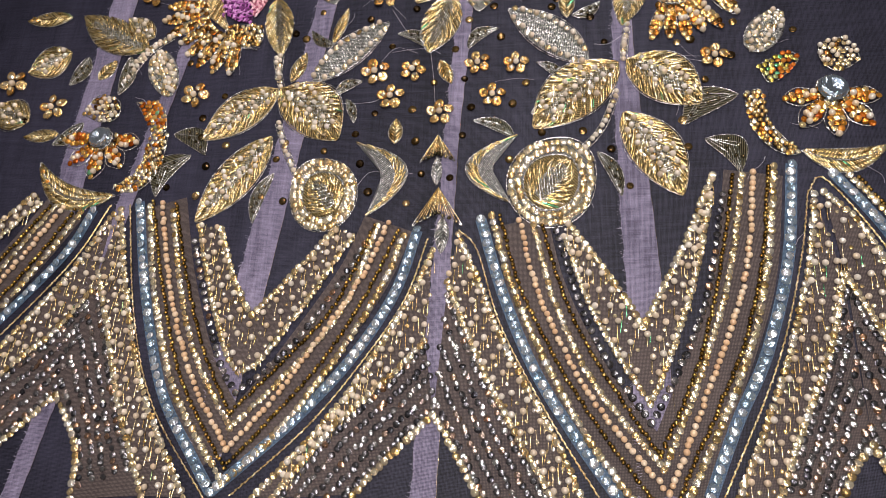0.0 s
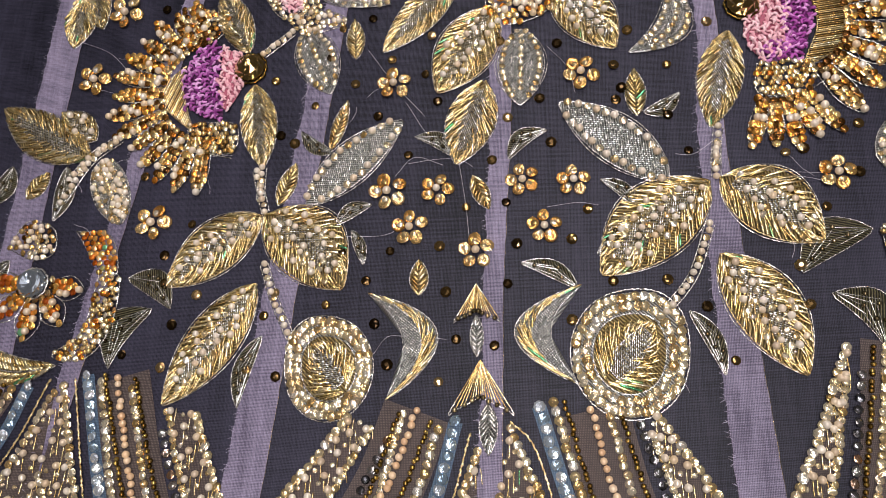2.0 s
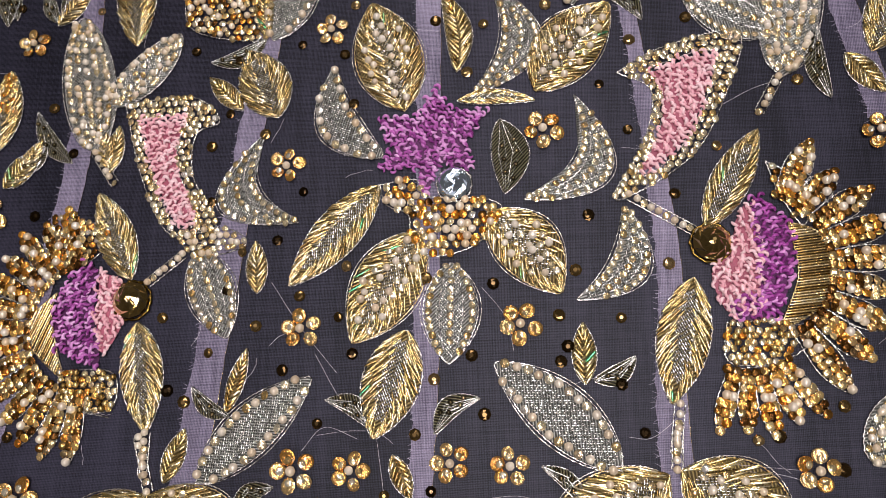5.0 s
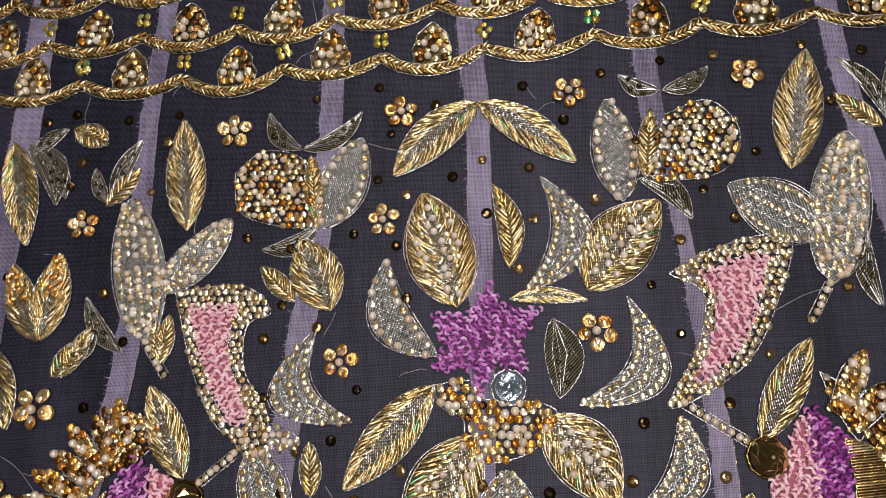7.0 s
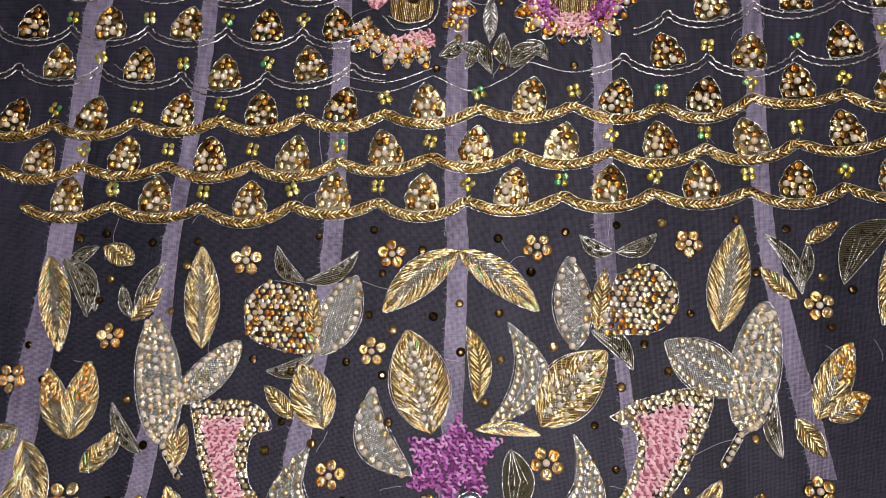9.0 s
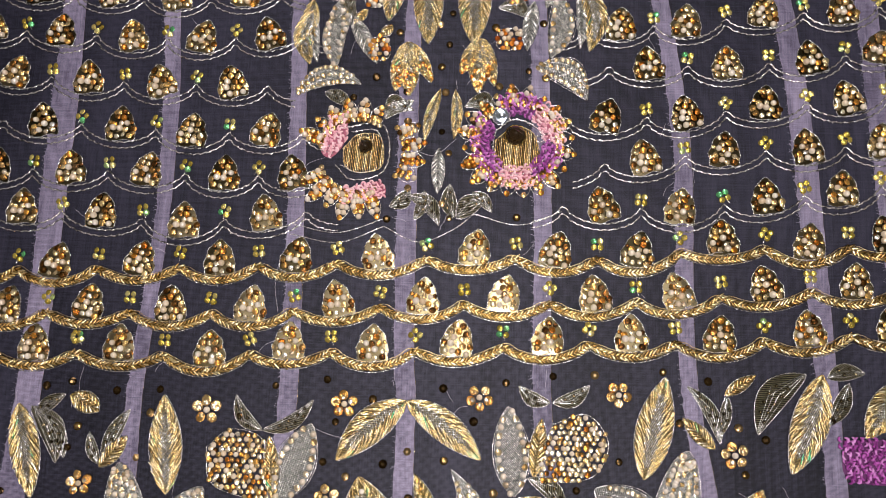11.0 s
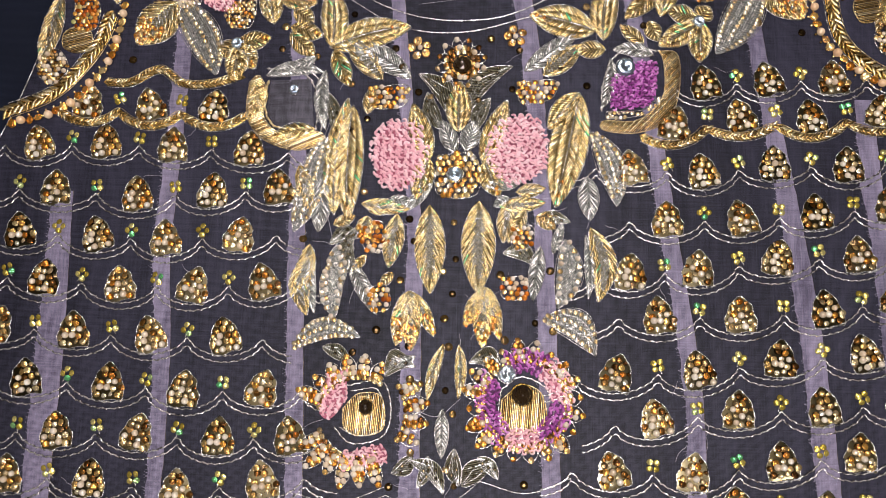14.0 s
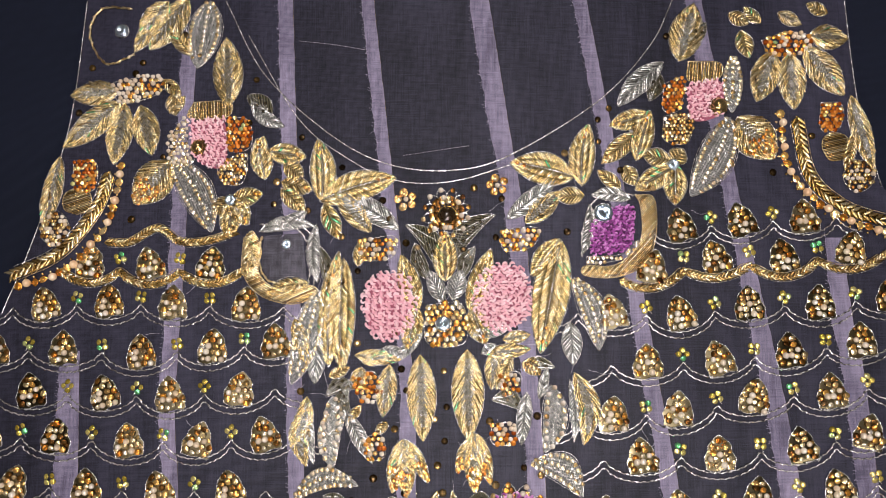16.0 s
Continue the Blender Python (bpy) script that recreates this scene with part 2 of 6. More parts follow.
WOOD = woven("brown_wood", (.08, .045, .02), (.2, .12, .06), 60.0, .5)
YARN = varied("loose_thread", [(0, .5, .46, .5), (1, .7, .66, .7)], .5, 0.2)

# ---- shapes ----


def lathe(rings, n, cap=True, turn=0.0):
    """Triangles of a turned shape: rings are (radius, height), top last, each turned against the one below."""
    v, f = [], []
    for i, (r, z) in enumerate(rings):
        for k in range(n):
            a = 2 * math.pi * (k + turn * i) / n
            v.append((r * math.cos(a), r * math.sin(a), z))
    for i in range(len(rings) - 1):
        for k in range(n):
            a, b = i * n + k, i * n + (k + 1) % n
            f += [(a, b, b + n), (a, b + n, a + n)]
    if cap:
        top = (len(rings) - 1) * n
        v.append((0, 0, rings[-1][1] + (0.12 if cap == "round" else 0)))
        f += [(top + k, top + (k + 1) % n, len(v) - 1) for k in range(n)]
    return np.array(v, float), np.array(f, int)


def rod_shape(n, rings):
    v, f = lathe([(r, x) for x, r in rings], n, False)
    return v[:, [2, 0, 1]], f


def curl_shape(n, m, sweep, thick):
    """A stitch of yarn curled over itself: an open arc of a tube that rises in its middle."""
    v, f = [], []
    for i in range(n):
        u = i / (n - 1)
        p = sweep * (u - .5)
        b = thick * (.45 + .55 * math.sin(math.pi * u))
        for j in range(m):
            q = 2 * math.pi * j / m
            r = .62 + b * math.cos(q)
            v.append((r * math.cos(p), r * math.sin(p) * 1.1, b * math.sin(q) + .4 * math.sin(math.pi * u)))
            if i < n - 1:
                d = (j + 1) % m
                f += [(i * m + j, i * m + m + j, i * m + m + d), (i * m + j, i * m + m + d, i * m + d)]
    return np.array(v), np.array(f)


S_PEARL = lathe([(.72, .08), (1.0, .62), (.86, 1.12), (.48, 1.48)], 8, "round")
S_GEM = lathe([(.78, 0), (1.0, .3), (.7, .56), (.3, .67)], 8, True, .5)
S_ROUND = lathe([(.88, 0), (1.0, .28), (.78, .46), (.5, .5), (.2, .42)], 10, True, .5)
S_STONE = lathe([(.85, 0), (1.0, .3), (.72, .62), (.34, .76)], 8, True, .5)
S_CLEAR = lathe([(.96, 0), (1.02, .3), (.84, .52), (.6, .58), (.3, .5), (.06, .4)], 12, True, .5)
S_CONE = lathe([(.95, 0), (1.0, .26), (.7, .58), (.3, .84), (.1, .93)], 10, True, .5)
S_ROD = rod_shape(6, [(-.5, .45), (-.38, 1), (.38, 1), (.5, .45)])
S_BIT = rod_shape(4, [(-.55, .5), (0, 1), (.55, .5)])
S_LINK = rod_shape(5, [(-.56, .3), (0, 1), (.56, .3)])
S_CURL = curl_shape(7, 5, 3.1, .4)
RNG = random.Random(7)


def make_mesh(name, v, f, mat, smooth=False):
    me = bpy.data.meshes.new(name)
    v, f = np.asarray(v, np.float32), np.asarray(f, np.int32)
    me.vertices.add(len(v))
    me.vertices.foreach_set("co", v.ravel())
    me.loops.add(f.size)
    me.loops.foreach_set("vertex_index", f.ravel())
    me.polygons.add(len(f))
    me.polygons.foreach_set("loop_start", np.arange(0, f.size, f.shape[1], dtype=np.int32))
    me.polygons.foreach_set("use_smooth", np.full(len(f), smooth))
    me.update(calc_edges=True)
    me.materials.append(mat)
    return me


def gather(shape, places):
    """Many copies of a shape as one set of triangles. A place: x, y, z, length, radius, turn, rise (mm, radians)."""
    sv, sf = shape
    p = np.array(places, float)
    v = sv[None] * p[:, None, [3, 4, 4]]
    c, s = np.cos(p[:, 6])[:, None], np.sin(p[:, 6])[:, None]
    x, z = v[..., 0] * c - v[..., 2] * s, v[..., 0] * s + v[..., 2] * c
    c, s = np.cos(p[:, 5])[:, None], np.sin(p[:, 5])[:, None]
    out = np.stack([x * c - v[..., 1] * s, x * s + v[..., 1] * c, z], -1) + p[:, None, :3]
    f = sf[None] + (np.arange(len(p)) * len(sv))[:, None, None]
    return out.reshape(-1, 3), f.reshape(-1, 3)


def thing(name, x, y, label, category, group=""):
    e = new(name)
    e.location = (x * MM, y * MM, 0)
    e.empty_display_size = 0.002
    return tagged(e, label, category, group)


def part(name, parent, v, f, mat, smooth=False, label="", kind=""):
    """A mesh, in millimetres of the plan, as one part of a thing."""
    o = parent.matrix_basis.translation / MM
    ob = new(name, make_mesh(name, (np.asarray(v) - np.array(o)) * MM, f, mat, smooth))
    ob.parent = parent
    return tagged(ob, label, kind=kind)


BEADS = {}


def bead(parent, name, kind, x, y, r, z=0.25):
    """One bead on the cloth, an object of its own."""
    if kind not in BEADS:
        shape, mat, smooth = KINDS[kind]
        BEADS[kind] = make_mesh(kind, shape[0] * MM, shape[1], mat, smooth)
    ob = new(name, BEADS[kind])
    o = parent.matrix_basis.translation
    ob.parent = parent
    ob.location = (x * MM - o.x, y * MM - o.y, z * MM - o.z)
    ob.rotation_euler = (RNG.uniform(-.38, .38), RNG.uniform(-.38, .38), RNG.uniform(0, 6.28))
    ob.scale = (r, r, r)
    return ob


KINDS = {
    "pearl": (S_PEARL, PEARL, True), "cream_pearl": (S_PEARL, CREAM, True), "crystal": (S_GEM, CRYSTAL, False),
    "topaz": (S_GEM, TOPAZ, False), "amber_petal": (S_ROUND, PETAL, False), "brown_crystal": (S_GEM, BROWN, False), "citrine": (S_GEM, CITRINE, False),
    "ice_crystal": (S_GEM, ICE, False), "sequin": (S_GEM, STEEL, False), "dark_bead": (S_PEARL, DARK_GOLD, True),
    "stone": (S_STONE, STONE, False), "rust_bead": (S_GEM, RED, False), "smoke_bead": (S_PEARL, SMOKE, True),
    "gold_bead": (S_PEARL, GOLD_CORD, True),
}


def joined(parent, name, kind, pts, r, z=0.25, label=""):
    """Beads too many to pick apart, as one part."""
    if not pts:
        return None
    shape, mat, smooth = KINDS[kind]
    v, f = gather(shape, [(x, y, z + RNG.uniform(0, .1), r * RNG.uniform(.88, 1.08), r, RNG.uniform(0, 6.28), RNG.uniform(-.5, .5)) for x, y in pts])
    return part(name, parent, v, f, mat, smooth, label, "stuff")


def spline(pts, step):
    """Evenly spaced points (x, y, direction) along a smooth curve through pts."""
    p = np.array(pts, float)
    if len(p) == 2:
        q = np.linspace(p[0], p[1], 24)
    else:
        e = np.vstack([2 * p[0] - p[1], p, 2 * p[-1] - p[-2]])
        t = np.linspace(0, 1, 16, endpoint=False)[:, None]
        q = []
        for a, b, c, d in zip(e, e[1:], e[2:], e[3:]):
            q.append(.5 * (2 * b + (c - a) * t + (2 * a - 5 * b + 4 * c - d) * t ** 2 + (3 * b - a - 3 * c + d) * t ** 3))
        q = np.vstack(q + [p[-1:]])
    s = np.concatenate([[0], np.cumsum(np.hypot(*np.diff(q, axis=0).T))])
    n = max(2, int(round(s[-1] / step)) + 1)
    at = np.linspace(0, s[-1], n)
    x, y = np.interp(at, s, q[:, 0]), np.interp(at, s, q[:, 1])
    turn = np.arctan2(np.gradient(y), np.gradient(x))
    return np.stack([x, y, turn], 1)


def cord(parent, name, pts, r, mat, z=0.35, label="", twist=.35, step=None):
    """A twisted metal cord: one wire that swells and swings from stitch to stitch."""
    step = step or r * 3.2
    q = spline(pts, step / 2)
    n, sides = len(q), 5
    wide = np.where(np.arange(n) % 2 == 0, .42, 1.0) * r * np.array([RNG.uniform(.85, 1.15) for _ in range(n)])
    swing = np.where(np.arange(n) % 4 < 2, 1, -1) * r * twist * .6
    mid = np.stack([q[:, 0] - np.sin(q[:, 2]) * swing, q[:, 1] + np.cos(q[:, 2]) * swing, np.full(n, z)], 1)
    a = np.linspace(0, 2 * math.pi, sides, endpoint=False)
    side = np.stack([-np.sin(q[:, 2]), np.cos(q[:, 2]), np.zeros(n)], 1)
    v = mid[:, None] + wide[:, None, None] * (side[:, None] * np.cos(a)[None, :, None] + np.array([0, 0, 1.0])[None, None] * np.sin(a)[None, :, None])
    i, k = np.meshgrid(np.arange(n - 1), np.arange(sides), indexing="ij")
    b, c = i * sides + k, i * sides + (k + 1) % sides
    f = np.stack([b, c, c + sides, b + sides], -1).reshape(-1, 4)
    return part(name, parent, v.reshape(-1, 3), f, {"silver_thread_loop": SILVER_WIRE, "gold_cord": GOLD_WIRE}.get(mat.name, mat), True, label)


def rods(parent, name, rows, r, mat, z=.5, label="", rise=.1, shape=None):
    """Bugle beads or couched wire: rows of x0, y0, x1, y1."""
    out = []
    for x0, y0, x1, y1 in rows:
        out.append(((x0 + x1) / 2, (y0 + y1) / 2, z + RNG.uniform(-.1, .2), math.hypot(x1 - x0, y1 - y0), r * RNG.uniform(.85, 1.1), math.atan2(y1 - y0, x1 - x0), RNG.uniform(-rise, rise)))
    if not out:
        return None
    v, f = gather(shape or S_ROD, out)
    return part(name, parent, v, f, mat, True, label, "stuff")


def dome(parent, name, rim, mat, z, height, turn=0.0, label=""):
    """A padded, stitched patch with its rim on the cloth."""
    rim = np.array(rim, float)[:, :2]
    n, mid = len(rim), rim.mean(0)
    v, f = [], []
    for k, h in ((1, 0), (.85, .6), (.55, .92), (.2, 1)):
        v += [(*(mid + (p - mid) * k), z + height * h) for p in rim]
    for i in range(3):
        for k in range(n):
            a, b = i * n + k, i * n + (k + 1) % n
            f += [(a, b, b + n), (a, b + n, a + n)]
    v.append((*mid, z + height))
    f += [(3 * n + k, 3 * n + (k + 1) % n, 4 * n) for k in range(n)]
    ob = part(name, parent, v, f, mat, True, label)
    me = ob.data
    idx = np.empty(len(me.loops), np.int32)
    me.loops.foreach_get("vertex_index", idx)
    c, s = math.cos(turn), math.sin(turn)
    xy = np.array(v)[idx][:, :2]
    uv = np.stack([xy[:, 0] * c + xy[:, 1] * s, xy[:, 1] * c - xy[:, 0] * s], 1).astype(np.float32)
    me.uv_layers.new(name="thread").data.foreach_set("uv", uv.ravel())
    return ob


def inside(poly, x, y):
    hit = False
    for (x0, y0), (x1, y1) in zip(poly, poly[1:] + poly[:1]):
        if (y0 > y) != (y1 > y) and x < (x1 - x0) * (y - y0) / (y1 - y0) + x0:
            hit = not hit
    return hit


def fill(poly, pitch, jitter=.18):
    """Points that fill a patch in staggered rows."""
    xs, ys = [p[0] for p in poly], [p[1] for p in poly]
    out, row, y = [], 0, min(ys) + pitch * .4
    while y < max(ys):
        x = min(xs) + pitch * (.3 + .5 * (row % 2))
        while x < max(xs):
            a, b = x + RNG.uniform(-jitter, jitter) * pitch, y + RNG.uniform(-jitter, jitter) * pitch
            if inside(poly, a, b):
                out.append((a, b))
            x += pitch
        y += pitch * .87
        row += 1
    return out


def centre(poly):
    return sum(p[0] for p in poly) / len(poly), sum(p[1] for p in poly) / len(poly)


def rounded(poly, step=1.2):
    q = spline(list(poly) + [poly[0]], step)
    return [(x, y) for x, y, _ in q[:-1]]


# ---- room ----


def slab(name, x0, x1, y0, y1, z0, z1, mat, parent=None):
    bm = bmesh.new()
    bmesh.ops.create_cube(bm, size=1)
    for v in bm.verts:
        v.co = (x0 + (v.co.x + .5) * (x1 - x0), y0 + (v.co.y + .5) * (y1 - y0), z0 + (v.co.z + .5) * (z1 - z0))
    me = bpy.data.meshes.new(name)
    bm.to_mesh(me)
    bm.free()
    me.materials.append(mat)
    ob = new(name, me)
    ob.parent = parent
    return ob


tagged(slab("floor", -2, 2, -2, 2.6, -.80, -.76, WOOD), "brown wooden floor under the work table", "floor", kind="structure")
# Ceiling and walls stay out of view; added as surroundings for the metal to reflect.
tagged(slab("ceiling", -2.1, 2.1, -2.1, 2.7, 1.84, 1.9, PLASTER), "plain off-white plaster ceiling, unseen, added for reflections", "ceiling", kind="structure")
for nm, box in (("wall_north", (-2.1, 2.1, 2.6, 2.7)), ("wall_south", (-2.1, 2.1, -2.1, -2.0)), ("wall_west", (-2.1, -2.0, -2.0, 2.6)), ("wall_east", (2.0, 2.1, -2.0, 2.6))):
    tagged(slab(nm, *box, -.76, 1.84, PLASTER), "plain off-white plaster wall, unseen, added for reflections", "wall", kind="structure")
table = tagged(new("work_table"), "brown wooden work table under the cloth", "table")
table.location = (0, .3, -.76)
for nm, box in (("tabletop", (-.55, .55, -.55, .85, .70, .745)), ("leg", (-.53, -.47, -.53, -.47, 0, .70)), ("leg", (.47, .53, -.53, -.47, 0, .70)), ("leg", (-.53, -.47, .77, .83, 0, .70)), ("leg", (.47, .53, .77, .83, 0, .70))):
    slab(nm, *box, WOOD, table)


def sheet(name, rows, z, mat, label, category, across=28, wave=0.0, kind=""):
    """A cloth from rows of (y, left x, right x), in mm."""
    v, f = [], []
    for y, a, b in rows:
        for k in range(across + 1):
            x = a + (b - a) * k / across
            v.append((x * MM, y * MM, (z + wave * noise.noise((x * .02, y * .02, z))) * MM))
    n = across + 1
    for i in range(len(rows) - 1):
        for k in range(across):
            a = i * n + k
            f.append((a, a + 1, a + n + 1, a + n))
    return tagged(new(name, make_mesh(name, v, f, mat, True)), label, category, kind=kind)


sheet("table_cloth", [(y, -560, 560) for y in range(-260, 1170, 40)], -8.5, NAVY, "dark navy cotton cloth spread over the table", "cloth", wave=2.0)


# ---- embroidery ----
LEAVES = {
    "A": ("leaf_motif", "gold bugle bead leaf with a silver thread core"),
    "B": ("leaf_motif", "gold bugle bead leaf strewn with pearls and crystals"),
    "C": ("leaf_motif", "silver thread leaf edged with pearls and champagne crystals"),
    "D": ("crescent_motif", "silver thread crescent edged with champagne crystals"),
    "E": ("bud_motif", "small gold thread bud outlined in silver cord"),
    "F": ("sprig_motif", "fine silver wire sprig with smoky beads"),
    "G": ("leaf_motif", "leaf packed with pearls and champagne crystals"),
    "H": ("crescent_motif", "crescent half gold bugles and half silver thread"),
    "S": ("leaf_motif", "narrow silver coil leaf with a silver outline"),
    "T": ("leaf_motif", "gold bugle leaf with amber beads at its tip"),
}


def leaf(kind, x0, y0, x1, y1, w, bend=0.0):
    """A leaf from its base to its tip, w wide, its middle pushed to the left by bend."""
    name, label = LEAVES[kind]
    lx, ly = x1 - x0, y1 - y0
    if kind in "DH" and bend:
        w, bend = w * .86, bend * 1.22
    if kind == "A":
        w *= .9
    if kind == "F":
        w, bend = w * .95, bend + math.copysign(w * .2, bend)
    length = math.hypot(lx, ly)
    ux, uy = lx / length, ly / length
    nx, ny = -uy, ux
    e = thing(name, (x0 + x1) / 2 + nx * bend, (y0 + y1) / 2 + ny * bend, label, "embroidered leaf" if kind not in "DHF" else "embroidery", "embroidered leaves")
    fat = .75 if kind != "G" else .55

    def at(s, v):
        b = bend * 4 * s * (1 - s)
        h = w / 2 * math.sin(math.pi * min(1, max(0, s)) ** .92) ** fat
        return x0 + lx * s + nx * (b + v * h), y0 + ly * s + ny * (b + v * h)

    steps = [i / 14 for i in range(15)]
    rim = [at(s, 1) for s in steps] + [at(s, -1) for s in reversed(steps[1:-1])]
    big = length * w > 250
    cord(e, "outline", rim + rim[:1], .29 if big else .24, GOLD_CORD if kind == "B" and big else SILVER, z=.3)
    if kind in "CDB" and big:
        far = [at(s, 1 + 1.7 / w) for s in steps] + [at(s, -1 - 1.7 / w) for s in reversed(steps[1:-1])]
        cord(e, "outer_cord", far + far[:1], .22, SILVER, z=.25)
    full = [at(s, .95) for s in steps] + [at(s, -.95) for s in reversed(steps[1:-1])]
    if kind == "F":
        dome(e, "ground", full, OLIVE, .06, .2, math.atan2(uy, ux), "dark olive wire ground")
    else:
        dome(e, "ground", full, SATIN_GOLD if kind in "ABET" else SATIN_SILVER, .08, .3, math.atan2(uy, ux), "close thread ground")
    core = {"A": .42, "B": .4, "C": .6, "D": .55, "E": 0, "F": 0, "G": .9, "H": .9, "S": 0, "T": .35}[kind]
    lean = math.atan2(uy, ux) + .7
    if core:
        s0, s1 = (.1, .84) if core < .5 else (.06, .94)
        ss = [s0 + (s1 - s0) * i / 10 for i in range(11)]
        lo, hi = (-core, core) if kind != "H" else (-.9, .05) if bend > 0 else (-.05, .9)
        patch = [at(s, hi) for s in ss] + [at(s, lo) for s in reversed(ss)]
        pad(e, patch, lean, SILVER, .62, .27, "core", .5 if kind != "A" else .75, "silver thread laid slantwise", 1.15, .14)
        if kind == "H":
            cord(e, "rib", [at(s, .05 if bend > 0 else -.05) for s in steps[1:-1]], .3, SILVER, .8)
    if kind in "ABHT":
        rows = []
        lanes = (.9, .7, .5) if w > 11 else (.88, .6)
        for side in ((1, -1) if kind != "H" else (1 if bend > 0 else -1,)):
            for lane in (lanes if kind != "H" else (.8, .5, .25)):
                n = max(4, int(length / (1.5 if w > 11 else 1.7)))
                for i in range(n):
                    s = (i + RNG.uniform(-.1, .5)) / n * .93
                    reach = min(.26, RNG.uniform(3.0, 4.6) / length)
                    tilt = RNG.uniform(.2, .36) if w > 9 else .42
                    rows.append((*at(max(0, s), side * max(.05, lane - tilt)), *at(min(1, s + reach), side * min(1.02, lane + RNG.uniform(.03, .14)))))
        rods(e, "bugle", rows, .35 if w > 10 else .3, GOLD, .7, "slanting gold bugle beads", .22)
    if kind in "ES":
        rows = []
        n = max(5, int(length / 1.4))
        if kind == "E" and w > 9:
            for side in (1, -1):
                for lane, reach in ((.1, .5), (.5, .95)):
                    m = int(length / 1.15)
                    for i in range(m):
                        s = .03 + .9 * (i + RNG.uniform(-.15, .15)) / m
                        rows.append((*at(s, side * lane), *at(min(1, s + min(.1, w * .22 / length)), side * reach)))
            cord(e, "rib", [at(s, 0) for s in steps[1:-2]], .3, SILVER, .9)
            n = 0
        for side in (1, -1):
            for i in range(n):
                s = .02 + .94 * i / n
                rows.append((*at(s, side * .06), *at(min(1, s + min(.2, w * .45 / length) * RNG.uniform(.8, 1.25)), side * RNG.uniform(.8, .94))))
        rods(e, "coil", rows, .46, SILVER if kind == "S" else GOLD_CORD if w < 6 else GOLD, .55, "slanting metal coil", .16)
    if kind == "B":
        spots = []
        patch = [at(.08 + .8 * i / 10, .68) for i in range(11)] + [at(.88 - .8 * i / 10, -.68) for i in range(11)]
        for i, (x, y) in enumerate(fill(patch, 3.1, .26)):
            if i % 2:
                bead(e, "pearl", "pearl", x, y, RNG.uniform(1.0, 1.25), .8)
            else:
                spots.append((x, y))
        joined(e, "crystal", "crystal", spots, 1.05, .9)
    if kind in "CD":
        n = int(length * 1.9 / 3.0) if kind == "C" else int(length * 1.9 / 2.1)
        for i in range(n):
            k = i / n * 2
            s, v = (k, .78) if k < 1 else (2 - k, -.78)
            x, y = at(.05 + .9 * s, v)
            kk = ("pearl", "crystal")[i % 2]
            if kind == "C":
                bead(e, "pearl" if kk == "pearl" else "crystal", kk, x, y, min(1.3, w * .12), .6)
        if kind == "D":
            lanes = [(at(.04 + .92 * i / n * 2, .8)) for i in range(n // 2)] + [at(.04 + .92 * i / n * 2, -.8) for i in range(n // 2)] + [at(.1 + .8 * i / n * 2.6, 0) for i in range(int(n / 2.6))]
            joined(e, "crystal", "crystal", lanes, min(1.05, w * .12), .55, "rows of champagne crystals")
            a = [at(s, .45) for s in steps[2:-2]]
            cord(e, "rib", a, .26, SILVER, .9)
            cord(e, "rib", [at(s, -.4) for s in steps[2:-2]], .26, SILVER, .9)
    if kind == "G":
        spots = []
        n = int(length * w / 4.6)
        for i in range(n):
            s, v = (i + .5) / n * .92 + .04, RNG.choice((-.72, -.36, 0, .36, .72))
            x, y = at(s, v)
            if i % 4 == 0:
                bead(e, "pearl", "pearl", x, y, 1.05, .6)
            else:
                spots.append((x, y))
        joined(e, "crystal", "crystal", spots, .95, .5, "closely sewn champagne crystals")
    if kind == "F":
        rows = []
        for i in range(4):
            v = .8 * (i / 1.5 - 1)
            rows.append((*at(.04, v * .3), *at(.52, v * .8)))
            rows.append((*at(.4, v * .75), *at(.97, v * .55)))
        rods(e, "wire", rows, .15, SILVER, .35, "bright silver wire")
        n = max(3, int(length / 3.0))
        joined(e, "smoke_bead", "smoke_bead", [at(.3 + .6 * i / n, .35 * (-1) ** i) for i in range(n)], .72, .4)
    if kind == "T":
        for i in range(int(length * w / 8)):
            x, y = at(RNG.uniform(.5, .95), RNG.uniform(-.8, .8))
            bead(e, "topaz", "topaz", x, y, .95, .8)
    if kind == "E" and length * w > 120:
        joined(e, "topaz", "topaz", [at(.9, 0), at(.78, .1)], .9, .8)
        joined(e, "stud", "dark_bead", [at(.15 + .14 * i, .45 * (-1) ** i) for i in range(6)], .55, 1.2)
    return e


def stem(*pts):
    """A stalk of pearls between two cords."""
    q = spline(pts, 2.3)
    e = thing("stem_motif", q[len(q) // 2][0], q[len(q) // 2][1], "stalk of small pearls and crystals between silver cords", "embroidery", "stalks")
    for side in (1, -1):
        cord(e, "cord", [(x - math.sin(a) * 1.3 * side, y + math.cos(a) * 1.3 * side) for x, y, a in q], .26, SILVER)
    for i, (x, y, a) in enumerate(q):
        bead(e, "crystal" if i % 3 == 2 else "pearl", "crystal" if i % 3 == 2 else "pearl", x, y, 1.1)
    return e


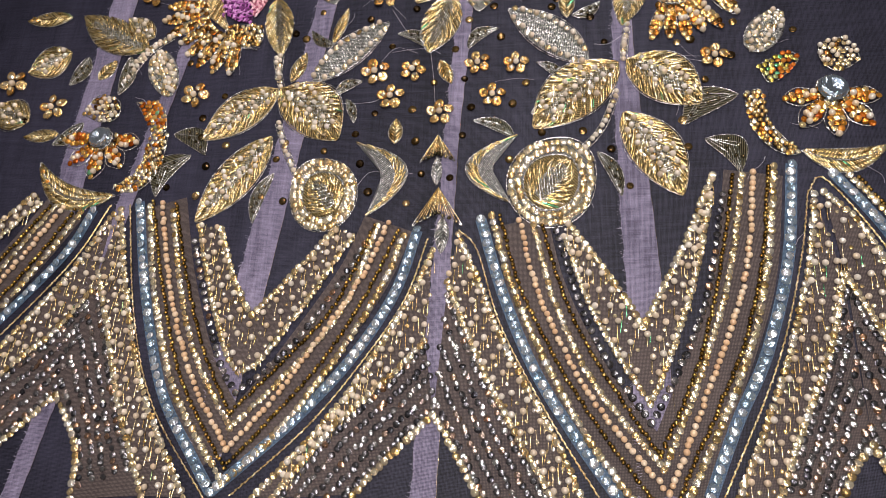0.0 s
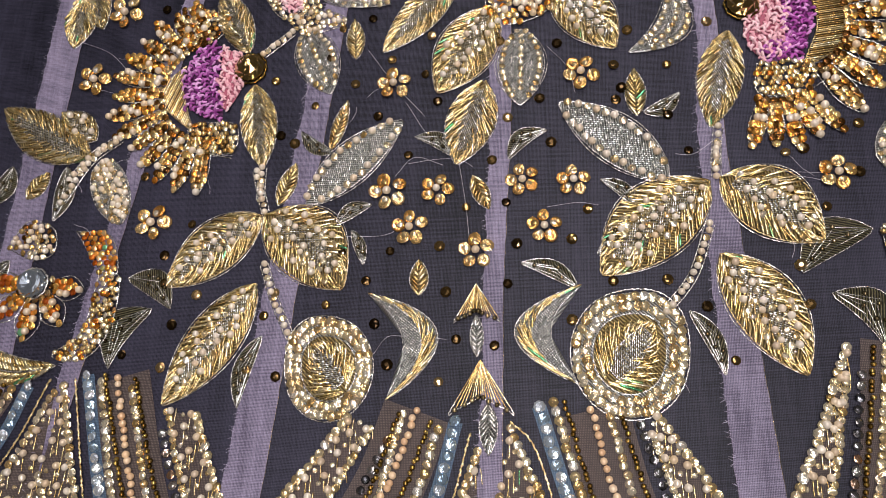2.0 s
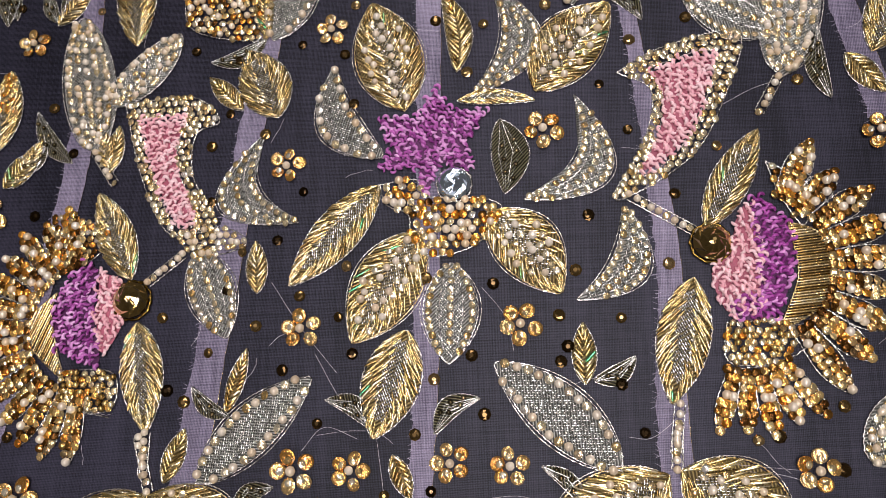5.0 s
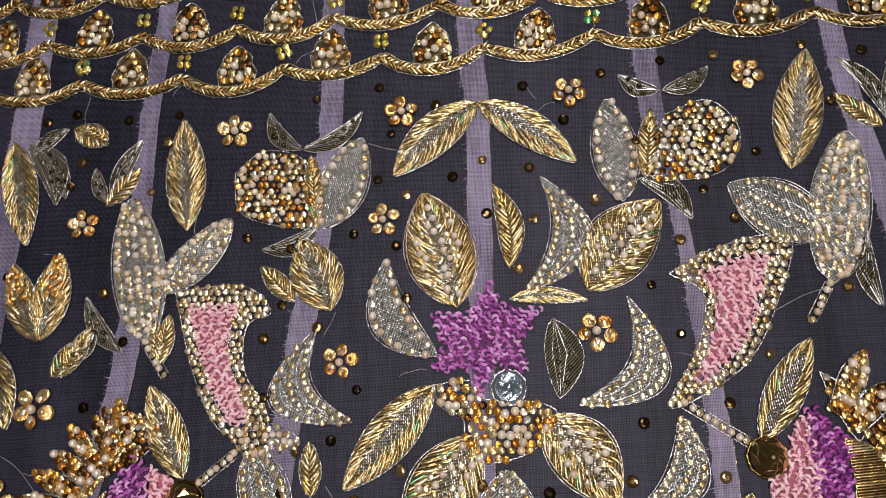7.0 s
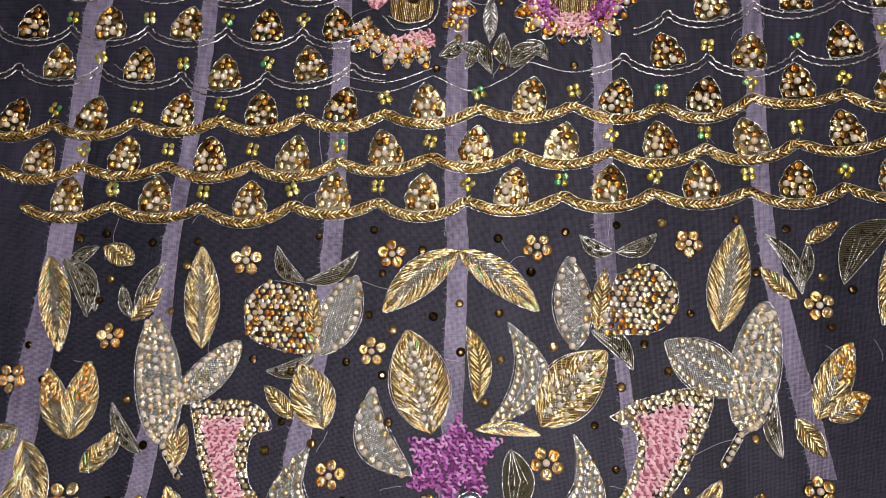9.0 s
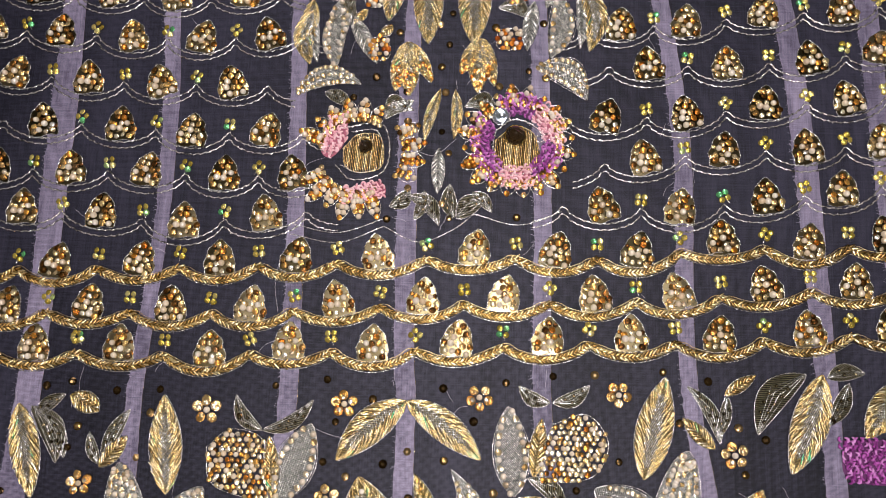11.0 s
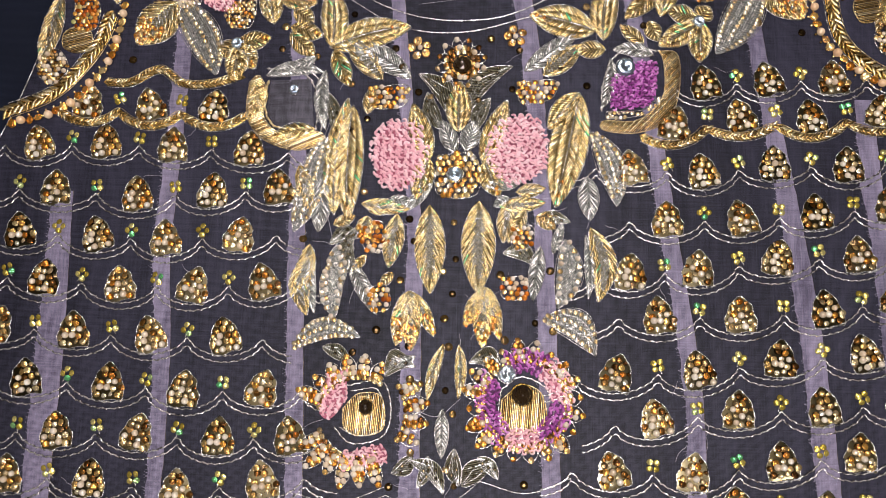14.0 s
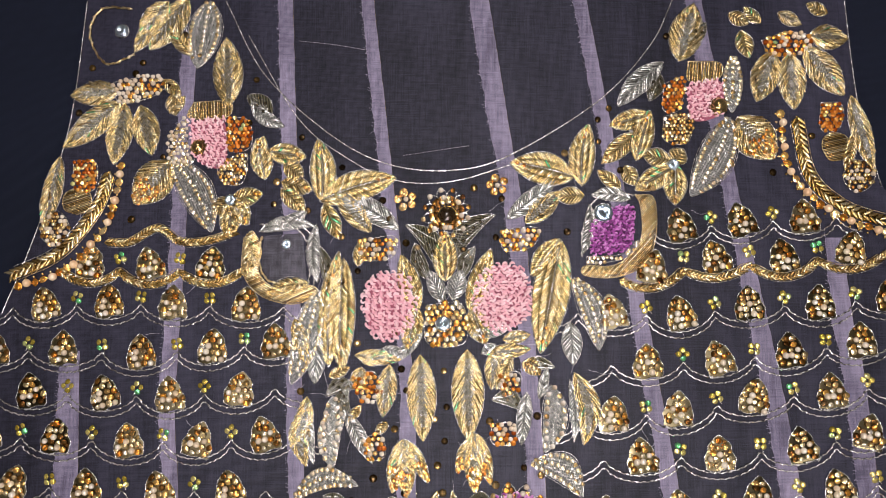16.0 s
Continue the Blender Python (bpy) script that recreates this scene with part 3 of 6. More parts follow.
def roundel(x, y, rx, ry, turn):
    """A bud that points to its stalk: gold bugles swept round a silver core, in an uneven double ring of crystals."""
    e = thing("roundel_motif", x, y, "round gold bugle bud ringed by two rows of bright crystals", "embroidery", "round buds")
    c, s = math.cos(turn), math.sin(turn)

    def at(k, a):
        """A place on the ring of size k at angle a from the point of the bud."""
        point = 1 + .16 * max(0, math.cos(a)) ** 6
        u, v = k * point * math.cos(a), k * point * math.sin(a)
        return x + rx * (u * c - v * s), y + ry * (u * s + v * c)

    def ring(k, n):
        return [at(k, 6.2832 * i / n) for i in range(n)]

    cord(e, "outline", ring(1.02, 40) + ring(1.02, 40)[:1], .28, SILVER)
    gems = []
    for k, n in ((.91, 44), (.74, 36)):
        gems += [(px + RNG.uniform(-.35, .35), py + RNG.uniform(-.35, .35)) for px, py in ring(k, n)]
    joined(e, "crystal", "crystal", gems, 1.5, .4, "two rings of champagne crystals")
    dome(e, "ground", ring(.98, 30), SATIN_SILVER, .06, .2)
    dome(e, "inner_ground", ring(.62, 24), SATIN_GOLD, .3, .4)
    cord(e, "inner_cord", ring(.63, 28) + ring(.63, 28)[:1], .26, SILVER)

    def leafy(t, v):
        """Inside the bud: t runs from its foot to its point, v across it."""
        u, w = -.6 + 1.28 * t, v * .6 * math.sin(math.pi * min(1, max(0, t)) ** .8) ** .7
        return x + rx * (u * c - w * s), y + ry * (u * s + w * c)

    rows = []
    for side in (1, -1):
        for lane in (.92, .7, .5):
            for i in range(14):
                t = (i + RNG.uniform(0, .5)) / 15
                rows.append((*leafy(t, side * (lane - RNG.uniform(.2, .36))), *leafy(min(1, t + .16), side * min(1, lane + .1))))
    rods(e, "bugle_fan", rows, .38, GOLD, .8, "fan of gold bugle beads", .2)
    core = [leafy(.14 + .7 * i / 8, .36) for i in range(9)] + [leafy(.84 - .7 * i / 8, -.36) for i in range(9)]
    cord(e, "core_cord", core + core[:1], .24, SILVER, 1.0)
    pad(e, core, turn + .7, SILVER, .56, .27, "core", 1.0, "silver thread laid slantwise", 1.15, .14)
    return e


DAISIES, STONES = [], []


def daisy(x, y, r, turn):
    """Five topaz drops about a pearl."""
    if any(math.hypot(x - a, y - b) < 5 for a, b in DAISIES):
        return None
    DAISIES.append((x, y))
    e = thing("daisy_motif", x, y, "small five-petal flower of topaz crystals about a pearl", "bead flower", "bead flowers")
    r = .45 * r + 2.8
    glints = []
    for k in range(5):
        a = turn + 6.2832 * k / 5 + RNG.uniform(-.1, .1)
        d = r * RNG.uniform(.57, .64)
        ob = bead(e, "petal", "amber_petal", x + d * math.cos(a), y + d * math.sin(a), r * RNG.uniform(.31, .36), .35)
        ob.rotation_euler = (-.3 * math.sin(a), .3 * math.cos(a), a + RNG.uniform(-.2, .2))
        glints.append((x + d * .78 * math.cos(a), y + d * .78 * math.sin(a)))
    joined(e, "petal_crystal", "crystal", glints, r * .17, .4 + r * .13)
    bead(e, "pearl", "pearl", x, y, r * .22, .8)
    return e


def dots(*pts):
    for x, y in pts:
        if any(math.hypot(x - a, y - b) < 4 for a, b in STONES):
            continue
        STONES.append((x, y))
        if "rhinestone" not in BEADS:
            BEADS["rhinestone"] = make_mesh("rhinestone", S_STONE[0] * MM, S_STONE[1], STONE)
        ob = new("smoky_rhinestone", BEADS["rhinestone"])
        r = RNG.uniform(1.4, 1.8)
        ob.location, ob.scale = (x * MM, y * MM, -.2 * MM), (r, r, r)
        ob.rotation_euler = (RNG.uniform(-.15, .15), RNG.uniform(-.15, .15), RNG.uniform(0, 6.28))
        tagged(ob, "small round smoky brown rhinestone on dark organza", "rhinestone", "scattered rhinestones")


def knots(e, poly, yarn, pitch=2.25, size=1.2, name="yarn_knot", label="curled yarn knots"):
    mx, my = centre(poly)
    # dark base pad: shade between the knots, put into its colour
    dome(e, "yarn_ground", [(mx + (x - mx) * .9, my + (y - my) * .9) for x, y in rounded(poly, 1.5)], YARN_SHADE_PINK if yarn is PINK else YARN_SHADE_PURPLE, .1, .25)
    places = []
    way = RNG.uniform(0, 3.14)
    for i, (x, y) in enumerate(fill(poly, pitch * .62, .26)):
        k = size * RNG.uniform(.85, 1.12)
        places.append((x, y, .2 + RNG.uniform(0, .9), k, k, way + (2.6 if i % 2 else -.4) + RNG.uniform(-.9, .9), RNG.uniform(-.35, .35)))
    v, f = gather(S_CURL, places)
    return part(name, e, v, f, yarn, True, label, "stuff")


def pad(e, poly, turn, mat=None, pitch=.7, r=.33, name="thread_pad", z=.5, label="glossy gold thread laid in rows", stitch=0.0, rise=.02):
    """Couched gold thread laid side by side over a patch."""
    c, s = math.cos(turn), math.sin(turn)
    q = [(x * c + y * s, y * c - x * s) for x, y in poly]
    lo, hi = min(p[1] for p in q), max(p[1] for p in q)
    rows, t = [], lo + pitch / 2
    while t < hi:
        cut = sorted(a[0] + (t - a[1]) * (b[0] - a[0]) / (b[1] - a[1]) for a, b in zip(q, q[1:] + q[:1]) if (a[1] > t) != (b[1] > t))
        for a, b in zip(cut[::2], cut[1::2]):
            if stitch and b - a > stitch:
                u = a - RNG.uniform(0, stitch * .8)
                while u < b:
                    p, q2 = max(a, u), min(b, u + stitch * RNG.uniform(.75, 1.0))
                    if q2 - p > .5:
                        rows.append((p * c - t * s, t * c + p * s, q2 * c - t * s, t * c + q2 * s))
                    u += stitch * 1.05
            elif b - a > .6:
                rows.append((a * c - t * s, t * c + a * s, b * c - t * s, t * c + b * s))
        t += pitch
    rods(e, name, rows, r, mat or GOLD_CORD, z, label, rise, S_BIT if stitch else None)


def packed(e, poly, kinds, pitch, r, z=.3, outline=True):
    """Beads packed into a patch, each its own."""
    rest = {}
    if outline:
        cord(e, "outline", list(poly) + [poly[0]], .26, SILVER)
    for i, (x, y) in enumerate(fill(poly, pitch)):
        k = RNG.choice(kinds)
        if k in ("crystal", "gold_bead", "brown_crystal"):
            rest.setdefault(k, []).append((x, y))
        else:
            bead(e, k, k, x, y, r * RNG.uniform(.9, 1.1), z + RNG.uniform(0, .4))
    for k, pts in rest.items():
        joined(e, k, k, pts, r, z)


def bead_patch(poly, kinds, pitch, r, label):
    x, y = centre(poly)
    e = thing("bead_cluster", x, y, label, "bead cluster", "bead clusters")
    packed(e, rounded(poly, 1.5), kinds, pitch, r)
    return e


def knot_patch(poly, yarn, label, pitch=2.25, size=1.2):
    x, y = centre(poly)
    e = thing("yarn_flower", x, y, label, "yarn flower")
    knots(e, poly, yarn, pitch, size)
    return e


def gold_patch(poly, turn, label):
    x, y = centre(poly)
    e = thing("gold_thread_pad", x, y, label, "embroidery")
    pad(e, rounded(poly, 1.0), turn)
    cord(e, "outline", list(poly) + [poly[0]], .28, GOLD_CORD)
    return e


def big_gem(x, y, r, kind, label):
    mat = {"clear": CLEAR, "gold": GOLD_GEM, "black": BLACK_GEM}[kind]
    e = thing("gemstone", x, y, label, "gemstone", "large gemstones")
    v, f = S_CLEAR if kind == "clear" else S_CONE
    part("stone", e, v * r + np.array([x, y, .6]), f, mat, False)
    cord(e, "setting", [(x + r * 1.06 * math.cos(k * .5236), y + r * 1.06 * math.sin(k * .5236)) for k in range(13)], r * .11, SILVER if kind == "clear" else DARK_GOLD, .7)
    return e


def horn(outer, inner):
    """A pink yarn horn in a broad border of crystals."""
    x, y = centre(outer)
    e = thing("horn_motif", x, y, "pink yarn horn edged with champagne crystals", "embroidery", "pink horns")
    out, inn = rounded(outer), rounded(inner)
    cord(e, "outline", out + out[:1], .3, SILVER)
    cord(e, "inner_cord", inn + inn[:1], .26, SILVER)
    knots(e, inn, PINK)
    joined(e, "crystal", "crystal", [p for p in fill(out, 2.0) if not inside(inn, *p)], 1.05, .4)
    return e


def fringe(x, y, r0, r1, a0, a1, n, kinds):
    """Bead tongues that stand out round a flower."""
    e = thing("bead_fringe", x, y, "fringe of amber crystals and pearls round a yarn flower", "bead fringe", "bead fringes")
    half = (a1 - a0) / n * .5
    dark = []
    for k in range(n):
        a = a0 + (a1 - a0) * (k + .5) / n
        top = r1 * RNG.uniform(.9, 1.04)
        pts = [(r0, -half), (r0 + (top - r0) * .6, -half * .85), (top, 0), (r0 + (top - r0) * .6, half * .85), (r0, half)]
        cord(e, "tongue_cord", [(x + r * math.cos(a + d), y + r * math.sin(a + d)) for r, d in pts], .25, SILVER)
        m = max(2, int((top - r0) / 1.9))
        for i in range(m):
            r = r0 + .8 + (top - r0 - 1.6) * i / max(1, m - 1)
            wide = 3 if i < m - 2 and half * r > 2.4 else 2 if i < m - 1 else 1
            for j in range(wide):
                d = (j - (wide - 1) / 2) * min(2.0, 1.5 * half * r / wide) / r
                kk = RNG.choice(kinds)
                if kk in ("brown_crystal", "crystal"):
                    dark.append((x + r * math.cos(a + d), y + r * math.sin(a + d)))
                else:
                    bead(e, kk, kk, x + r * math.cos(a + d), y + r * math.sin(a + d), 1.28, .4 + .3 * (j % 2))
    m = max(3, int((a1 - a0) * (r0 - 1) / 2.2))
    dark += [(x + (r0 - 1) * math.cos(a0 + (a1 - a0) * i / m), y + (r0 - 1) * math.sin(a0 + (a1 - a0) * i / m)) for i in range(m + 1)]
    joined(e, "brown_crystal", "brown_crystal", dark, 1.28, .4)
    return e


def cluster_first(heap):
    """The bead drop of the scallops: a heap of pearls and amber and dark crystals, ringed by cord."""
    e = thing("bead_drop", 0, 0, "drop of pearls and amber crystals ringed by silver cord", "bead drop", "bead drops in the scallops")
    shape = []
    for x, y in ((-5.6, -6.4), (-6.8, -4.2), (-6.3, -1.6), (-5.8, 1.2), (-4.6, 3.6), (-3.0, 6.4), (0, 7.8), (3.0, 6.4), (4.6, 3.6), (5.8, 1.2), (6.3, -1.6), (6.8, -4.2), (5.6, -6.4), (2.0, -7.0), (-2.0, -7.0)):
        k = RNG.uniform(.88, .94) if len(shape) % 2 else RNG.uniform(.98, 1.06)
        shape.append((x * k, y * k))
    lobes = rounded(shape, .9)
    cord(e, "outline", lobes + lobes[:1], .26, SILVER)
    rest = {}
    y = -4.9
    for names in heap.split(" / "):
        names = names.split()
        for k, kk in enumerate(names):
            px, py = (k - (len(names) - 1) / 2) * 2.65 + RNG.uniform(-.35, .35), y + RNG.uniform(-.4, .4)
            if kk in ("brown_crystal", "crystal"):
                rest.setdefault(kk, []).append((px, py))
            else:
                bead(e, kk, kk, px, py, RNG.uniform(1.2, 1.45), .3 + .4 * (k % 2))
        y += 2.55
    for kk, pts in rest.items():
        joined(e, kk, kk, pts, 1.4 if kk == "brown_crystal" else 1.1, .3)
    fringe_beads = [(px * .86, py * .86) for px, py in shape[1:13:2]]
    joined(e, "brown_bead", "brown_crystal", fringe_beads, .95, .2)
    dome(e, "ground", rounded(shape, 1.5), SMOKE, .05, .15)
    return e


HEAPS = ("crystal pearl brown_crystal pearl / brown_crystal pearl crystal topaz brown_crystal / crystal pearl brown_crystal topaz / brown_crystal topaz brown_crystal / brown_crystal brown_crystal",
         "brown_crystal pearl crystal brown_crystal / topaz crystal pearl crystal / pearl brown_crystal topaz / brown_crystal topaz / brown_crystal",
         "topaz crystal pearl topaz / pearl brown_crystal crystal brown_crystal / topaz pearl brown_crystal / brown_crystal crystal brown_crystal / topaz",
         "brown_crystal crystal crystal brown_crystal / brown_crystal pearl pearl topaz brown_crystal / topaz crystal pearl / brown_crystal topaz / brown_crystal brown_crystal")


def trio_first():
    e = thing("crystal_trio", 0, 0, "three yellow crystals with a silver stalk at a scallop point", "bead flower", "crystal trios")
    for a in (.6, 2.2, 3.7, 5.3):
        bead(e, "citrine", "citrine", 1.75 * math.cos(a), 1.7 * math.sin(a), 1.3, .2)
    cord(e, "stalk", [(0, -1.4), (.2, -3.6)], .24, SILVER)
    return e


DROPS, TRIO = [], None


def scallops(style, *pts):
    """A row of bead drops, each in a scallop of cord or braid, with crystal trios at the points."""
    global TRIO
    for x, y in pts:
        if TRIO is None:
            TRIO = trio_first()
            TRIO.location = ((pts[0][0] + pts[1][0]) / 2 * MM, ((pts[0][1] + pts[1][1]) / 2 + 3) * MM, 0)
        if len(DROPS) < len(HEAPS):
            DROPS.append(cluster_first(HEAPS[len(DROPS)]))
            DROPS[-1].location = (x * MM, y * MM, 0)
            continue
        copy_thing(RNG.choice(DROPS), pose(x * MM, y * MM, 0, 0, 0, RNG.uniform(-16, 16)))
    ends = [(1.5 * pts[0][0] - .5 * pts[1][0], 1.5 * pts[0][1] - .5 * pts[1][1])]
    for a, b in zip(pts, pts[1:]):
        mid = ((a[0] + b[0]) / 2, (a[1] + b[1]) / 2)
        ends.append(mid)
        if mid[0] != (pts[0][0] + pts[1][0]) / 2 or TRIO.location.x != mid[0] * MM:
            copy_thing(TRIO, pose(mid[0] * MM, (mid[1] + 2.6) * MM, 0, 0, 0, RNG.uniform(-40, 40)))
    ends.append((1.5 * pts[-1][0] - .5 * pts[-2][0], 1.5 * pts[-1][1] - .5 * pts[-2][1]))
    if style == "plain":
        return
    mid = ends[len(ends) // 2]
    if style == "braid":
        e = thing("scallop_braid", mid[0], mid[1] - 4, "gold herringbone braid sewn in scallops on organza", "braid", "scalloped gold braids")
    else:
        e = thing("scalloped_edging", mid[0], mid[1] - 4, "twin silver cords sewn in scallops on organza", "cord", "scalloped silver cords")

    def line(drop, sag):
        out = []
        for (ax, ay), (bx, by), (cx, cy) in zip(ends, ends[1:], pts):
            depth = (ay + by) / 2 - cy + sag
            for i in range(12):
                s = i / 12
                h = (4 * s * (1 - s)) ** (.8 if style == "silver" else 1.0)
                out.append((ax + (bx - ax) * s, ay + (by - ay) * s - drop - depth * h))
        out.append((ends[-1][0], ends[-1][1] - drop))
        if style == "silver":
            depth = (ends[0][1] + ends[1][1]) / 2 - pts[0][1] + sag
            (ax, ay), (bx, by), (cx, cy), (dx, dy) = ends[0], ends[1], ends[-2], ends[-1]
            tail = [(dx + (dx - cx) * t, dy + (dy - cy) * t - drop - depth * (4 * t * (1 - t)) ** .8) for t in (.1, .2, .3, .4)]
            head = [(ax - (bx - ax) * t, ay - (by - ay) * t - drop - depth * (4 * t * (1 - t)) ** .8) for t in (.4, .3, .2, .1)]
            out = head + out + tail
        return out

    if style == "silver":
        for k, (drop, sag) in enumerate(((1.0, 6.6), (3.9, 6.2))):
            cord(e, "cord", line(drop, sag), .5, SILVER, .25, twist=.5)
    else:
        braid(e, line(3.6, 5.2), 1.05)
    return e


def braid(e, pts, half):
    """Rope-like braid: two rows of plump slanting gold links over a gold core, with a silver cord along each edge."""
    half *= 1.45
    q = spline(pts, 1.05 * half)
    n = len(q)
    v = []
    for off, z in ((-1, .1), (-.6, .55), (.6, .55), (1, .1)):
        v += [(x - math.sin(a) * half * off, y + math.cos(a) * half * off, z) for x, y, a in q]
    part("core", e, v, [(k * n + i, k * n + i + 1, k * n + n + i + 1, k * n + n + i) for k in range(3) for i in range(n - 1)], DARK_GOLD, True)
    for side, nm in ((1, "upper_plait"), (-1, "lower_plait")):
        rows = [(x - math.sin(a) * half * .5 * side, y + math.cos(a) * half * .5 * side, .7 + RNG.uniform(-.15, .25), half * 1.75, half * .4, a + side * .62 + RNG.uniform(-.2, .2), RNG.uniform(-.3, .3)) for x, y, a in q]
        v, f = gather(S_LINK, rows)
        part(nm, e, v, f, GOLD_CORD, True, kind="stuff")
        cord(e, "edge_cord", [(x - math.sin(a) * half * 1.3 * side, y + math.cos(a) * half * 1.3 * side) for x, y, a in q[::3]], .22, SILVER if side < 0 else GOLD_CORD, .3)


def bead_chain(*pts):
    """Large amber crystals and pearls strung by turns along the armhole."""
    q = spline(pts, 3.7)
    e = thing("bead_chain", q[len(q) // 2][0], q[len(q) // 2][1], "row of amber and pearl beads round the armhole", "bead row", "armhole bead rows")
    for i, (x, y, a) in enumerate(q):
        kk = ("topaz", "cream_pearl", "topaz")[i % 3]
        bead(e, kk, kk, x + RNG.uniform(-.3, .3), y + RNG.uniform(-.3, .3), RNG.uniform(1.75, 2.05), .2)
        joined(e, "spacer", "gold_bead", [(x + 2.3 * math.sin(a), y - 2.3 * math.cos(a)), (x + 1.8 * math.cos(a), y + 1.8 * math.sin(a))], .6, .3)
    return e


def cord_line(label, r, gold, *pts):
    q = spline(pts, 5)
    e = thing("couched_cord", q[len(q) // 2][0], q[len(q) // 2][1], label, "cord")
    cord(e, "cord", pts, r, GOLD_CORD if gold else SILVER, .3)
    return e


def strand(*pts):
    q = spline(pts, 2)
    e = thing("loose_thread", q[len(q) // 2][0], q[len(q) // 2][1], "fine pale loose thread lying on the organza", "thread", "loose threads")
    cord(e, "fibre", pts, .065, YARN, .35, twist=0, step=1.2)


# ---- chevron rows ----
def row(kind, r, *pts):
    """One line of sewn beads of a chevron arm."""
    gap = {"crystal": 2.05, "dark_bead": 1.9, "cream_pearl": 1.95, "ice_crystal": 1.75, "sequin": 2.3}[kind]
    q = spline(pts, r * gap)
    e = thing("bead_row", q[len(q) // 2][0], q[len(q) // 2][1], {"crystal": "line of champagne crystals along a chevron", "dark_bead": "line of dark gold seed beads along a chevron", "cream_pearl": "line of warm cream pearls along a chevron", "ice_crystal": "line of ice blue crystals along a chevron", "sequin": "line of steel grey sequins along a chevron"}[kind], "bead row", "chevron bead rows")
    if kind == "ice_crystal":
        h = r * 1.1
        v = [(x - math.sin(a) * h, y + math.cos(a) * h, .23) for x, y, a in q] + [(x + math.sin(a) * h, y - math.cos(a) * h, .23) for x, y, a in q]
        part("blue_ground", e, v, [(i, len(q) + i, len(q) + i + 1, i + 1) for i in range(len(q) - 1)], BLUE_NET, label="strip of blue net under the crystals")
    for x, y, a in q:
        x, y = x + RNG.uniform(-.22, .22), y + RNG.uniform(-.22, .22)
        if kind in ("cream_pearl", "ice_crystal", "sequin"):
            bead(e, kind, kind, x, y, r * RNG.uniform(.92, 1.08) * (.92 if kind == "ice_crystal" else 1), .35)
    if kind in ("crystal", "dark_bead"):
        joined(e, kind, kind, [(x + RNG.uniform(-.25, .25), y + RNG.uniform(-.25, .25)) for x, y, a in q], r * (1.2 if kind == "crystal" else 1.05), .35)


def field(style, n, a, b):
    """Beads sewn between two curves a and b."""
    p, q = spline(a, 1.0), spline(b, 1.0)
    m = max(len(p), len(q))
    p = np.stack([np.interp(np.linspace(0, 1, m), np.linspace(0, 1, len(p)), p[:, k]) for k in (0, 1)], 1)
    q = np.stack([np.interp(np.linspace(0, 1, m), np.linspace(0, 1, len(q)), q[:, k]) for k in (0, 1)], 1)
    mid = (p[m // 2] + q[m // 2]) / 2
    if style == "bugle":
        e = thing("bugle_field", mid[0], mid[1], "field of pearls and long gold bugle beads on net", "bead field", "chevron bead fields")
    else:
        e = thing("sequin_field", mid[0], mid[1], "field of steel grey sequins in rows on net", "bead field", "chevron bead fields")
    lift = .1 + .025 * (len(bpy.data.objects) % 5)
    v = [(*p[i], lift) for i in range(m)] + [(*q[i], lift) for i in range(m)]
    part("net", e, v, [(i, i + 1, m + i + 1, m + i) for i in range(m - 1)], NET)
    pearls, gems, cups, bars = [], [], [], []
    for k in range(n):
        u = (k + .5) / n
        line = spline((p * (1 - u) + q * u)[:: max(1, m // 8)], 3.4 if style == "bugle" else 2.2)
        for i, (x, y, t) in enumerate(line):
            x, y = x + RNG.uniform(-.5, .5), y + RNG.uniform(-.5, .5)
            if style == "sequin":
                cups.append((x, y))
            elif (i + k) % 2 == 0:
                pearls.append((x, y))
                lean = RNG.uniform(-.45, .1)
                bars.append((x + lean * .3, y - 1.1, x + lean, y - RNG.uniform(4.2, 6.0)))
                if RNG.random() < .6:
                    bars.append((x + 1.4, y + .8, x + 1.4 + RNG.uniform(-.9, .5), y - RNG.uniform(2.5, 5)))
            else:
                gems.append((x, y))
    if style == "bugle":
        joined(e, "pearl", "pearl", pearls, 1.2, .3)
        joined(e, "crystal", "crystal", gems, .75)
        rods(e, "bugle", bars, .2, GOLD, .45, "long gold bugle beads")
    else:
        joined(e, "sequin", "sequin", cups, 1.25, .2)
        joined(e, "seed_bead", "crystal", cups[::2], .5, .5)


BANDS = []


def band(width, *pts):
    """A ribbon of brown net under a chevron arm."""
    q = spline(pts, 3)
    e = thing("net_band", q[len(q) // 2][0], q[len(q) // 2][1], "strip of brown net under the chevron beads", "net strip", "net strips")
    BANDS.append(q[0][0])
    h, lift = width * 1.4, .03 + .012 * len(BANDS)
    v = [(x - math.sin(a) * h, y + math.cos(a) * h, lift) for x, y, a in q] + [(x + math.sin(a) * h, y - math.cos(a) * h, lift) for x, y, a in q]
    n = len(q)
    part("strip", e, v, [(i, n + i, n + i + 1, i + 1) for i in range(n - 1)], NET)


